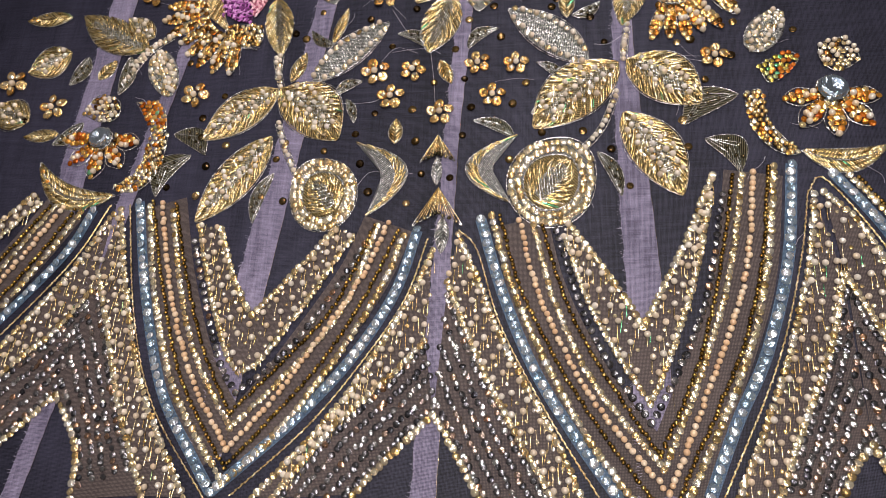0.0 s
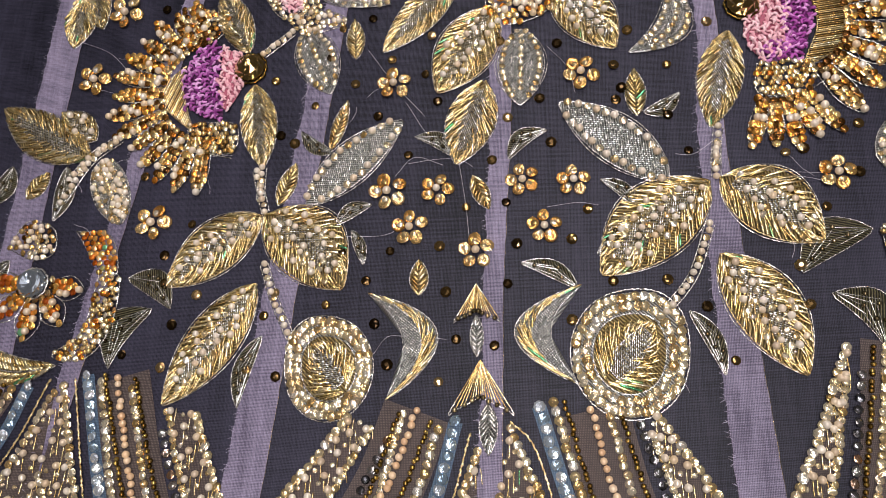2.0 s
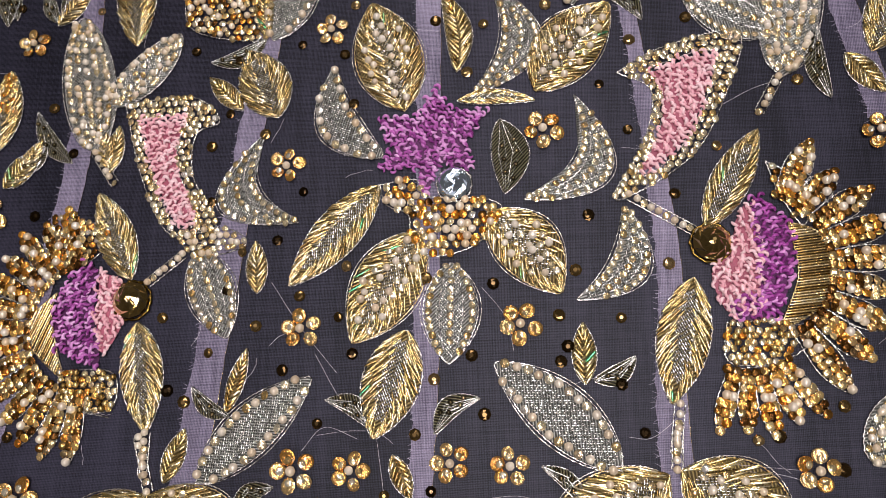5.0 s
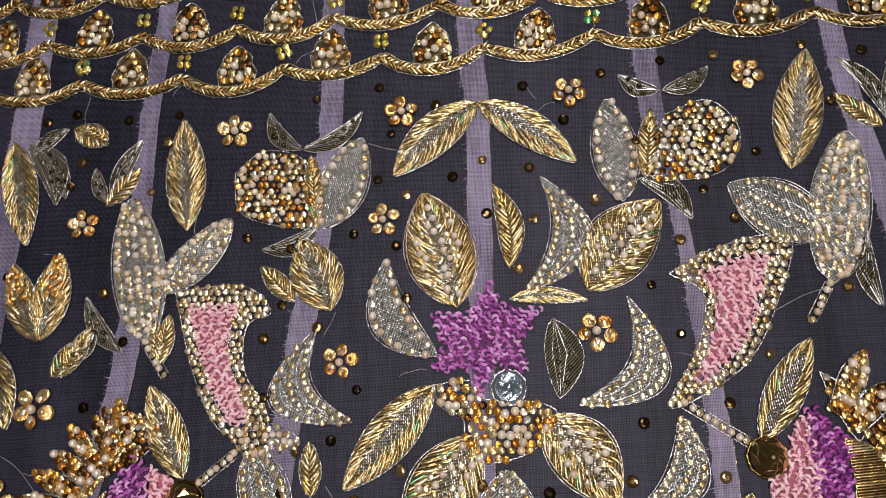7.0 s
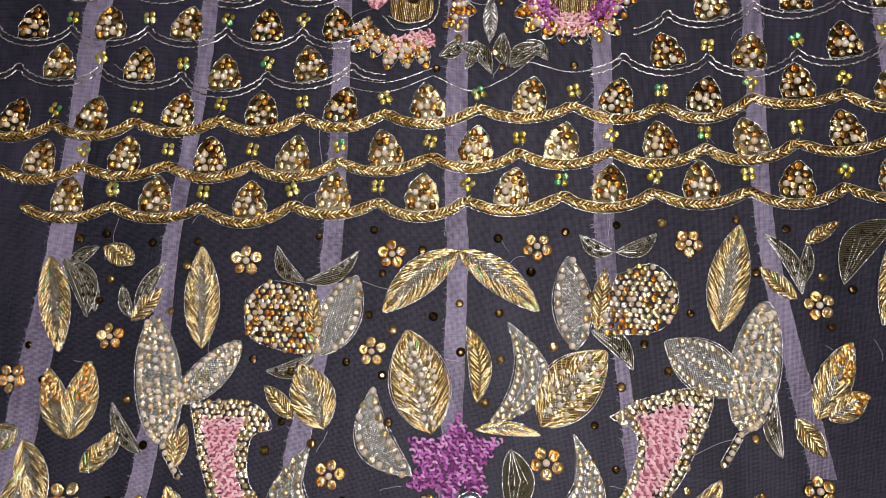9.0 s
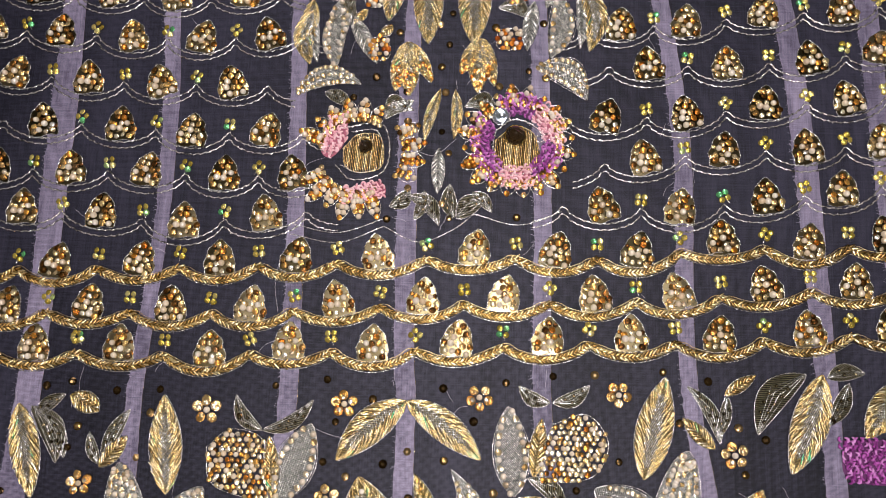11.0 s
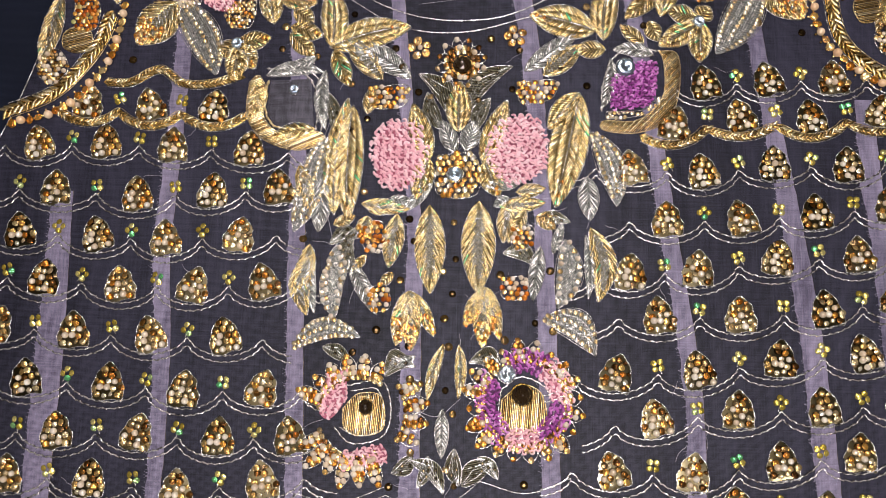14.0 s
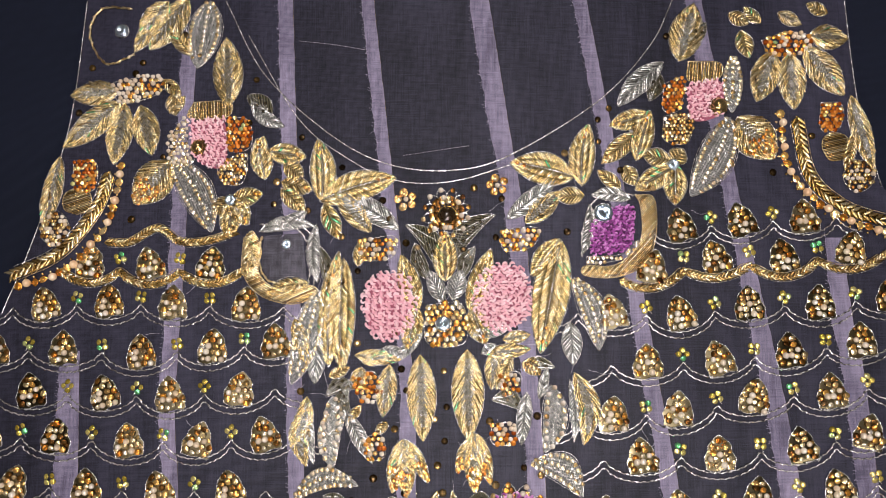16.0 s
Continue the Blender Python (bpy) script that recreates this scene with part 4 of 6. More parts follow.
def fan(x, y, width, height, turn):
    """A fan of gold wires closed by an arc of smoky beads."""
    e = thing("fan_motif", x, y, "small fan of gold wires edged with smoky beads", "embroidery", "fans")
    rows, tips = [], []
    for k in range(17):
        s = k / 8 - 1
        a = turn + s * .55
        r = math.hypot(height, width / 2 * abs(s)) * (.9 + .1 * abs(s))
        rows.append((x, y, x + r * math.cos(a), y + r * math.sin(a)))
        tips.append((x + r * 1.03 * math.cos(a), y + r * 1.03 * math.sin(a)))
    rods(e, "wire", rows, .2, GOLD_CORD, .4, "gold wires")
    joined(e, "smoke_bead", "smoke_bead", tips[1::2], .8, .5)
    cord(e, "outline", [(x, y)] + tips + [(x, y)], .25, SILVER)


def seam(*pts):
    """A lilac seam allowance, a doubled strip of organza: points (x, y, width)."""
    q = spline([(p[0], p[1]) for p in pts], 3)
    ys = [p[1] for p in pts]
    order = np.argsort(ys)
    v, f = [], []
    for x, y, a in q:
        w = float(np.interp(y, np.array(ys)[order], np.array([p[2] for p in pts])[order])) / 2
        v += [(x - w + RNG.uniform(-.45, .45), y, .05), (x + w + RNG.uniform(-.15, .15), y, .05)]
    n = len(q)
    strip = part("seam_strip", PANEL, v, [(2 * i, 2 * i + 1, 2 * i + 3, 2 * i + 2) for i in range(n - 1)], SEAM, label="pale lilac seam allowance of doubled organza")
    sewn = cord(PANEL, "stitching", [(p[0], p[1]) for p in v[1::2]], .09, SMOKE, .1, twist=0, step=1.4)
    sewn.parent = strip
    hairs = []
    for x, y, z in v[::2]:
        for _ in range(3):
            a, b = y + RNG.uniform(-1.5, 1.5), RNG.uniform(.2, 1.3)
            hairs.append((x + .4, a, x - b, a + RNG.uniform(-.9, .9)))
    fray = rods(PANEL, "frayed_edge", hairs, .045, FRAY, .1, "frayed cut edge", .05, S_BIT)
    fray.parent = strip



# ---- garment ----
LEFT = [(538, -177), (571, -165), (612, -154), (638, -150), (681, -147)]
RIGHT = [(589, 205), (619, 199), (642, 197), (674, 196)]


def edge(table, y, flare):
    """The panel's edge at y: along the armhole above, flared below it."""
    if y < table[0][0]:
        return table[0][1] + flare * min(1.0, (table[0][0] - y) / 60)
    return float(np.interp(y, [p[0] for p in table], [p[1] for p in table]))


PANEL = sheet("organza_panel", [(y, edge(LEFT, y, -90), edge(RIGHT, y, 90)) for y in range(-120, 860, 12)], -.3, ORGANZA, "dark grey sheer organza garment panel laid flat on the cloth", "fabric", wave=.25)
seam((-7.3, -54, 8.4), (-5, 16, 8.4), (-1, 140, 5.6), (2, 207, 6.8), (3, 326, 7.2), (1, 361, 8.1), (-1, 463, 8), (-1, 511, 5.7), (-13, 629, 5.9), (-26.2, 758.3, 5.9))
seam((69.1, 10, 12.4), (67, 80, 12.4), (64, 181, 8.2), (66, 228, 6.3), (61, 293, 4.6), (55, 339, 7.2), (54, 439, 7.2), (48, 562, 7.5), (39, 630, 9), (21.9, 758.9, 9))
seam((125, 264, 8.2), (111, 347, 6.5), (110, 441, 7.3), (101, 514, 7.2), (95, 563, 6.8), (85, 630, 6.3), (65.8, 758.6, 6.3))
seam((166.1, 275.1, 8), (163, 345, 8), (159, 434, 9.5), (153, 500, 8.6), (140, 590, 6.8), (134, 636, 7.8), (117.2, 764.9, 7.8))
seam((-80.9, 22.6, 11.9), (-72, 92, 11.9), (-58, 201, 9), (-51, 257, 7.7), (-43, 336, 7.2), (-48, 485, 6.8), (-51, 568, 6.8), (-55, 663, 7), (-60.5, 792.9, 7))
seam((-159.4, -44.9, 7.2), (-147, 24, 7.2), (-119, 180, 6.1), (-103, 259, 8), (-103, 334, 6.4), (-99, 404, 6), (-100, 460, 6.8), (-103, 496, 7), (-102, 536, 7), (-98.8, 666, 7))
seam((-157.1, 114.2, 12.2), (-148, 284, 12.2), (-145, 340, 10), (-145, 459, 11.4), (-146, 522, 8.5))
seam((194.9, 314.1, 8), (192, 384, 8), (187, 504, 9), (184, 529, 9), (183, 567, 7.5))

# ---- chevrons ----
band(7, (-23, 108), (-31, 87), (-48, 59), (-60, 41), (-73, 26))
row('crystal', 1.2, (-43, 106), (-60, 85), (-71, 73))
row('crystal', 1.0, (-36, 103), (-51, 78), (-65, 57), (-73, 52))
row('sequin', 1.35, (-31, 100), (-46, 74), (-60, 56), (-73, 45))
row('dark_bead', 0.78, (-28, 107), (-40, 77), (-56, 57), (-74, 38))
row('crystal', 1.05, (-27, 107), (-37, 76), (-55, 52), (-73, 33))
row('cream_pearl', 1.15, (-23, 108), (-31, 87), (-48, 59), (-60, 41), (-73, 26))
row('dark_bead', 0.78, (-19, 105), (-28, 83), (-43, 56), (-60, 35), (-73, 20))
row('crystal', 1.2, (-17, 103), (-24, 83), (-39, 56), (-57, 31), (-73, 15))
row('ice_crystal', 1.8, (-12, 105), (-19, 81), (-33, 57), (-50, 37), (-66, 22), (-77, 12))
row('crystal', 1.15, (-6, 97), (-12, 82), (-28, 53), (-42, 33), (-62, 11))
row('crystal', 1.15, (-7, 64), (-17, 53), (-35, 36), (-48, 20), (-55, 11))
row('crystal', 1.2, (-3, 39), (-15, 27), (-28, 13))
cord_line('thin gold cord beside the blue crystals', 0.42, True, (-8, 102), (-15, 79), (-29, 56), (-46, 34), (-70, 11))
field('bugle', 3, [(-43, 106), (-60, 85), (-71, 73)], [(-36, 103), (-51, 78), (-65, 57), (-73, 52)])
field('bugle', 3, [(-6, 97), (-12, 82), (-28, 53), (-42, 33), (-62, 11)], [(-7, 64), (-17, 53), (-35, 36), (-48, 20), (-55, 11)])
field('sequin', 5, [(-7, 64), (-17, 53), (-35, 36), (-48, 20), (-55, 11)], [(-3, 39), (-15, 27), (-28, 13)])
band(7, (-114, 118), (-105, 86), (-91, 52), (-73, 26))
row('crystal', 1.2, (-88, 107), (-79, 85), (-71, 73))
row('crystal', 1.0, (-97, 108), (-88, 81), (-79, 60), (-73, 52))
row('sequin', 1.35, (-98, 102), (-88, 74), (-80, 55), (-73, 45))
row('dark_bead', 0.78, (-108, 118), (-100, 92), (-88, 62), (-74, 38))
row('crystal', 1.05, (-109, 115), (-101, 86), (-90, 58), (-73, 33))
row('cream_pearl', 1.15, (-114, 118), (-105, 86), (-91, 52), (-73, 26))
row('dark_bead', 0.78, (-118, 119), (-108, 86), (-94, 50), (-73, 20))
row('crystal', 1.2, (-119, 117), (-110, 81), (-96, 46), (-73, 15))
row('ice_crystal', 1.8, (-124, 119), (-114, 81), (-101, 46), (-86, 24), (-77, 12))
row('crystal', 1.15, (-131, 116), (-123, 86), (-108, 46), (-86, 10))
row('crystal', 1.15, (-135, 90), (-125, 64), (-116, 40), (-101, 10))
row('crystal', 1.2, (-141, 43), (-129, 25), (-127, 8))
cord_line('thin gold cord beside the blue crystals', 0.42, True, (-128, 118), (-117, 73), (-103, 40), (-79, 10))
field('bugle', 3, [(-88, 107), (-79, 85), (-71, 73)], [(-97, 108), (-88, 81), (-79, 60), (-73, 52)])
field('bugle', 3, [(-131, 116), (-123, 86), (-108, 46), (-86, 10)], [(-135, 90), (-125, 64), (-116, 40), (-101, 10)])
field('sequin', 5, [(-135, 90), (-125, 64), (-116, 40), (-101, 10)], [(-141, 43), (-129, 25), (-127, 8)])
band(7, (25, 108), (32, 80), (46, 50), (61, 29), (71, 17))
row('crystal', 1.2, (42, 107), (55, 88), (66, 69))
row('crystal', 1.0, (41, 101), (49, 76), (59, 57), (67, 44))
row('sequin', 1.35, (38, 104), (46, 76), (55, 56), (67, 38))
row('dark_bead', 0.78, (33, 106), (41, 78), (52, 55), (69, 28))
row('crystal', 1.05, (30, 106), (37, 78), (49, 51), (70, 24))
row('cream_pearl', 1.15, (25, 108), (32, 80), (46, 50), (61, 29), (71, 17))
row('dark_bead', 0.78, (18, 110), (25, 84), (39, 55), (52, 34), (66, 15))
row('crystal', 1.2, (15, 110), (22, 85), (34, 57), (47, 33), (60, 15))
row('ice_crystal', 1.8, (11, 109), (19, 82), (30, 55), (44, 32), (56, 15))
row('crystal', 1.15, (3, 103), (11, 85), (21, 61), (35, 36), (45, 14))
row('crystal', 1.15, (0, 85), (10, 61), (21, 39), (36, 14))
row('crystal', 1.2, (-3, 39), (3, 30), (13, 13))
cord_line('thin gold cord beside the blue crystals', 0.42, True, (3, 105), (10, 97), (19, 69), (35, 39), (50, 15))
field('bugle', 3, [(42, 107), (55, 88), (66, 69)], [(41, 101), (49, 76), (59, 57), (67, 44)])
field('bugle', 3, [(3, 103), (11, 85), (21, 61), (35, 36), (45, 14)], [(0, 85), (10, 61), (21, 39), (36, 14)])
field('sequin', 5, [(0, 85), (10, 61), (21, 39), (36, 14)], [(-3, 39), (3, 30), (13, 13)])
band(7, (106, 125), (100, 88), (89, 58), (71, 17))
row('crystal', 1.2, (92, 124), (81, 98), (66, 69))
row('crystal', 1.0, (91, 115), (83, 84), (73, 57), (67, 44))
row('sequin', 1.35, (95, 117), (87, 80), (76, 54), (67, 38))
row('dark_bead', 0.78, (99, 124), (93, 94), (83, 58), (69, 28))
row('crystal', 1.05, (102, 124), (95, 88), (84, 56), (70, 24))
row('cream_pearl', 1.15, (106, 125), (100, 88), (89, 58), (71, 17))
row('dark_bead', 0.78, (111, 127), (106, 94), (96, 61), (74, 16))
row('crystal', 1.2, (113, 127), (107, 90), (97, 57), (77, 16))
row('ice_crystal', 1.8, (119, 128), (114, 93), (104, 61), (93, 39), (83, 16))
row('crystal', 1.15, (125, 116), (119, 87), (108, 54), (91, 16))
row('crystal', 1.15, (130, 87), (124, 65), (113, 40), (103, 17))
row('crystal', 1.2, (131, 33), (125, 26), (120, 17))
cord_line('thin gold cord beside the blue crystals', 0.42, True, (123, 117), (118, 93), (107, 58), (87, 16))
field('bugle', 3, [(92, 124), (81, 98), (66, 69)], [(91, 115), (83, 84), (73, 57), (67, 44)])
field('bugle', 3, [(125, 116), (119, 87), (108, 54), (91, 16)], [(130, 87), (124, 65), (113, 40), (103, 17)])
field('sequin', 5, [(130, 87), (124, 65), (113, 40), (103, 17)], [(131, 33), (125, 26), (120, 17)])
band(7, (-156, 117), (-165, 102), (-183, 75))
row('crystal', 1.2, (-171, 123), (-180, 114), (-192, 103))
row('crystal', 1.0, (-167, 119), (-179, 107), (-189, 93))
row('dark_bead', 0.78, (-162, 118), (-176, 98), (-186, 84))
row('crystal', 1.05, (-160, 118), (-175, 94), (-185, 80))
row('cream_pearl', 1.15, (-156, 117), (-165, 102), (-183, 75))
row('dark_bead', 0.78, (-151, 116), (-161, 98), (-181, 69))
row('crystal', 1.2, (-148, 115), (-159, 96), (-180, 64))
row('ice_crystal', 1.8, (-143, 116), (-152, 96), (-179, 62))
row('crystal', 1.15, (-134, 114), (-149, 86), (-176, 51))
row('crystal', 1.15, (-136, 82), (-148, 66), (-174, 43))
row('crystal', 1.2, (-141, 43), (-156, 28), (-166, 18))
cord_line('thin gold cord beside the blue crystals', 0.42, True, (-136, 118), (-148, 93), (-177, 56))
field('bugle', 3, [(-171, 123), (-180, 114), (-192, 103)], [(-167, 119), (-179, 107), (-189, 93)])
field('bugle', 3, [(-134, 114), (-149, 86), (-176, 51)], [(-136, 82), (-148, 66), (-174, 43)])
field('sequin', 5, [(-136, 82), (-148, 66), (-174, 43)], [(-141, 43), (-156, 28), (-166, 18)])
row('dark_bead', 0.78, (140, 122), (149, 107), (156, 95))
row('crystal', 1.2, (137, 123), (149, 105), (155, 91))
row('ice_crystal', 1.8, (132, 124), (144, 106), (153, 87))
row('crystal', 1.15, (128, 117), (139, 103), (150, 72))
row('crystal', 1.15, (131, 87), (138, 70), (146, 51))
row('crystal', 1.2, (131, 33), (135, 23), (138, 17))
cord_line('thin gold cord beside the blue crystals', 0.42, True, (123, 117), (129, 122), (143, 100), (151, 80))
field('bugle', 3, [(128, 117), (139, 103), (150, 72)], [(131, 87), (138, 70), (146, 51)])
field('sequin', 5, [(131, 87), (138, 70), (146, 51)], [(131, 33), (135, 23), (138, 17)])

# ---- lower flowers ----
leaf('B', -73, 168, -102, 146, 16.8, -0.9)
leaf('B', -72, 168, -46, 144, 22.7, 2.8)
leaf('B', -73, 146, -99, 110, 15.8, 0)
leaf('F', -70, 130, -76, 109, 6, -1.2)
leaf('C', -59, 171, -29, 198, 13.2, 0.6)
leaf('E', -52, 189, -47, 206, 4.8, 0)
leaf('F', -51, 188, -62, 196, 4.7, 0.9)
leaf('E', -68, 171, -63, 185, 6.1, 0)
leaf('F', -49, 164, -38, 170, 5.2, 0.8)
leaf('F', -44, 162, -40, 151, 3.9, 0)
leaf('B', 62, 173, 30, 146, 21.8, -1.8)
leaf('B', 65, 174, 91, 154, 20.6, 2.1)
leaf('B', 63, 151, 82, 117, 18.3, 1.8)
leaf('F', 53, 135, 61, 117, 5.4, 1)
leaf('C', 51, 174, 20, 201, 14.7, -0.9)
leaf('E', 43, 195, 43, 211, 6.4, 0)
leaf('F', 45, 196, 56, 202, 5.3, -0.7)
leaf('F', 41, 166, 31, 175, 4.5, -0.9)
leaf('F', 38, 164, 29, 152, 4.5, 0)
leaf('H', -32, 111, -38, 142, 12, -10.5)
leaf('H', 22, 115, 24, 143, 12, 10.8)
leaf('E', -23, 141, -23, 152, 5.7, 0)
leaf('F', 23, 142, 7, 150, 5.4, -1.2)
leaf('E', -7, 178, -2, 167, 5.4, 0)
leaf('F', -13, 185, -25, 192, 5.6, -1.4)
leaf('F', 4, 183, 16, 192, 5.9, 1.8)
leaf('A', -3, 210, -12, 182, 17.6, 0)
stem((-71, 152), (-67, 141), (-61, 129))
stem((61, 160), (55, 145), (47, 135))
stem((-76, 183), (-72, 169))
stem((65, 184), (64, 174))
roundel(-49, 120, 12.9, 14.7, 2.3)
roundel(36, 123, 15.6, 17.4, 0.8)
fan(-6, 144, 16.5, 8.7, -1.57)
fan(-5, 122, 24, 11.2, -1.57)
leaf('S', -6, 123, -6, 135, 3.9, 0)
leaf('S', -3, 110, -3, 96, 5.1, 0)
daisy(-33, 174, 8.4, 0.66)
daisy(-18, 174, 6.3, 1.22)
daisy(-26, 162, 7.3, 0.38)
daisy(-6, 154, 7.3, 0.42)
daisy(8, 176, 6.3, 0.56)
daisy(23, 175, 6.3, 0.28)
daisy(14, 161, 6.3, 0.32)
daisy(27, 211, 7.3, 0.96)
daisy(-32, 211, 7.5, 0.40)
daisy(-109, 167, 8.5, 1.18)
daisy(-137, 220, 8.4, 0.08)
daisy(-129, 246, 9, 0.98)
daisy(97, 174, 6.7, 0.08)
dots((-50, 233), (-54, 222), (-45, 212), (-58, 205), (-37, 200), (-72, 215), (-1, 183), (4, 197), (-9, 168), (3, 169), (-17, 156), (-32, 155))
dots((-39, 146), (-15, 142), (-47, 155), (-51, 139), (-36, 133), (-12, 128), (-1, 126), (-17, 116), (-32, 121), (3, 144), (6, 156), (22, 157))
dots((35, 158), (33, 144), (48, 144), (21, 133), (27, 166), (39, 205), (52, 195), (42, 225), (66, 226), (84, 147), (85, 136), (64, 121))
dots((58, 136), (-70, 136), (-74, 120), (-65, 118), (-99, 134), (-101, 121), (-92, 143), (-96, 166), (-104, 156), (-95, 181))
strand((-28, 204), (-20, 191), (-12, 184))
strand((-16, 182), (-25, 185), (-31, 179))
strand((53, 182), (59, 182), (68, 189))
strand((77, 174), (88, 173), (95, 171))
strand((15, 167), (24, 168), (30, 167))
strand((-46, 160), (-34, 160), (-28, 163))
strand((-11, 182), (-9, 168), (-8, 157))
strand((-146, 236), (-133, 230), (-124, 221))
strand((-36, 124), (-32, 129), (-26, 129))

# ---- side rosettes and sprays ----
leaf('A', -134, 191, -169, 211, 18.4, 1.7)
leaf('G', -131, 189, -120, 167, 11.7, 0)
leaf('F', -142, 188, -144, 169, 7.6, 0)
leaf('B', -171, 192, -189, 182, 15.4, 0)
leaf('E', -155, 177, -148, 186, 6.6, 0)
leaf('F', -162, 189, -168, 175, 8.1, 0)
leaf('E', -175, 211, -197, 210, 8, 0)
leaf('F', -115, 149, -100, 139, 9, 1.8)
leaf('F', -106, 139, -118, 121, 10.9, -3.6)
leaf('E', -167, 151, -183, 150, 6.2, 0)
leaf('F', -157, 156, -169, 146, 7.6, 0)
leaf('E', -135, 122, -172, 138, 10.6, 8.6)
leaf('F', 104, 157, 84, 145, 11.2, -2.2)
leaf('F', 91, 139, 102, 125, 10.3, 3.1)
leaf('G', 110, 175, 122, 193, 12.4, 0)
leaf('E', 123, 133, 151, 134, 9.3, -4.9)
leaf('B', -183, 158, -201, 165, 14.2, 0)
stem((-124, 197), (-134, 189), (-142, 175))
big_gem(-147, 148, 4.7, 'clear', 'round ice blue gemstone in an amber rosette')
big_gem(136, 157, 5.2, 'clear', 'round clear gemstone in an amber rosette')
fringe(-146, 148, 6.7, 18.4, 2.75, 6.5, 5, ('topaz', 'topaz', 'rust_bead', 'topaz', 'pearl'))
bead_patch([(-135, 165), (-123, 163), (-119, 151), (-125, 152)], ('rust_bead', 'topaz'), 1.9, 1.0, 'small rust coloured crystal patch')
bead_patch([(-125, 151), (-118, 149), (-119, 133), (-126, 124), (-137, 125), (-128, 133)], ('topaz', 'crystal', 'gold_bead'), 1.9, 1.0, 'gold crystal crescent beside a rosette')
bead_patch([(-158, 160), (-153, 169), (-143, 166), (-142, 158), (-149, 156)], ('crystal', 'brown_crystal', 'pearl'), 2.0, 1.0, 'small round bead bud')
fringe(136, 156, 6, 17.6, 2.9, 6.5, 5, ('topaz', 'topaz', 'rust_bead', 'topaz', 'pearl'))
bead_patch([(106, 157), (112, 158), (113, 146), (118, 138), (122, 132), (115, 133), (108, 142)], ('crystal', 'topaz', 'gold_bead'), 1.9, 1.0, 'gold crystal crescent beside a rosette')
bead_patch([(112, 169), (123, 174), (126, 170), (116, 161)], ('rust_bead', 'citrine'), 1.9, 1.0, 'rust and green crystal patch')
bead_patch([(134, 177), (143, 179), (147, 170), (139, 165), (134, 170)], ('crystal', 'brown_crystal', 'pearl'), 2.0, 1.0, 'small round bead bud')
daisy(-173, 164, 8.5, 0.50)
daisy(98, 173, 6.8, 0.42)
daisy(-195, 177, 9, 0.90)
dots((-114, 183), (-112, 197), (-120, 172), (-185, 158), (-185, 187), (-52, 139), (-67, 143), (-69, 195), (93, 164), (84, 168), (73, 133), (64, 120))
dots((84, 181), (103, 174), (126, 184), (-114, 125), (-103, 147))

# ---- star flower and thistles ----
knot_patch([(5, 281), (9, 273), (20, 272), (15, 264), (15, 254), (7, 256), (2, 247), (-1, 255), (-12, 255), (-8, 262), (-12, 271), (-1, 271)], PURPLE, 'six-pointed star of purple yarn knots', 2.25, 1.2)
big_gem(10, 250, 4.6, 'clear', 'large clear round gemstone beside the star')
bead_patch([(-11, 251), (-1, 252), (3, 247), (17, 246), (23, 243), (20, 237), (14, 232), (3, 230), (-2, 235), (-3, 242), (-9, 245)], ('topaz', 'pearl', 'crystal', 'brown_crystal', 'topaz'), 2.4, 1.25, 'amber and pearl cluster under the star')
leaf('A', -11, 251, -36, 223, 14.7, 0)
leaf('B', 0, 237, -18, 207, 18.6, 0)
leaf('D', 9, 228, 8, 201, 14.8, 0)
leaf('B', 19, 242, 38, 219, 16.8, 1.8)
leaf('D', 29, 245, 44, 275, 12, -10.8)
leaf('D', 56, 242, 42, 217, 11.4, 6.5)
leaf('D', -34, 241, -45, 268, 14.3, 11.1)
leaf('D', -63, 234, -53, 209, 13.2, 0)
leaf('E', -45, 221, -46, 236, 6.3, 0)
leaf('F', 23, 269, 24, 247, 11.2, 0)
leaf('A', -41, 273, -51, 295, 17.5, 0)
leaf('E', -52, 276, -63, 287, 6.3, 0)
leaf('A', 76, 235, 92, 262, 11.4, 0)
leaf('A', 72, 222, 64, 190, 15.1, 0)
leaf('A', -82, 226, -94, 252, 12.6, 0)
leaf('A', -79, 214, -74, 184, 13.8, 0)
stem((-67, 233), (-77, 225))
stem((57, 245), (74, 234))
stem((-74, 184), (-74, 173))
stem((66, 190), (64, 178))
horn([(-89, 280), (-68, 281), (-59, 273), (-66, 269), (-66, 256), (-58, 242), (-64, 239), (-73, 240), (-82, 257)], [(-84, 275), (-70, 275), (-71, 268), (-71, 259), (-64, 243), (-71, 242), (-79, 259)])
horn([(56, 281), (69, 288), (90, 291), (84, 271), (75, 256), (60, 246), (53, 245), (62, 260), (65, 275)], [(65, 282), (82, 286), (80, 273), (71, 257), (60, 250), (66, 262), (68, 274)])
bead_patch([(-70, 239), (-55, 240), (-49, 235), (-63, 232)], ('crystal', 'pearl', 'crystal'), 2.0, 1.0, 'crystal cluster at the foot of a horn')
big_gem(-81, 220, 5.2, 'gold', 'round gold gemstone beside a yarn thistle')
big_gem(77, 231, 4.9, 'gold', 'round gold gemstone beside a yarn thistle')
knot_patch([(88, 243), (91, 243), (98, 235), (97, 224), (94, 214), (88, 213), (88, 228)], MAGENTA, 'magenta yarn knots of a thistle', 2.25, 1.2)
knot_patch([(84, 238), (88, 243), (90, 228), (89, 213), (80, 211), (76, 220), (77, 225), (82, 231)], PINK, 'pink yarn knots of a thistle', 2.25, 1.2)
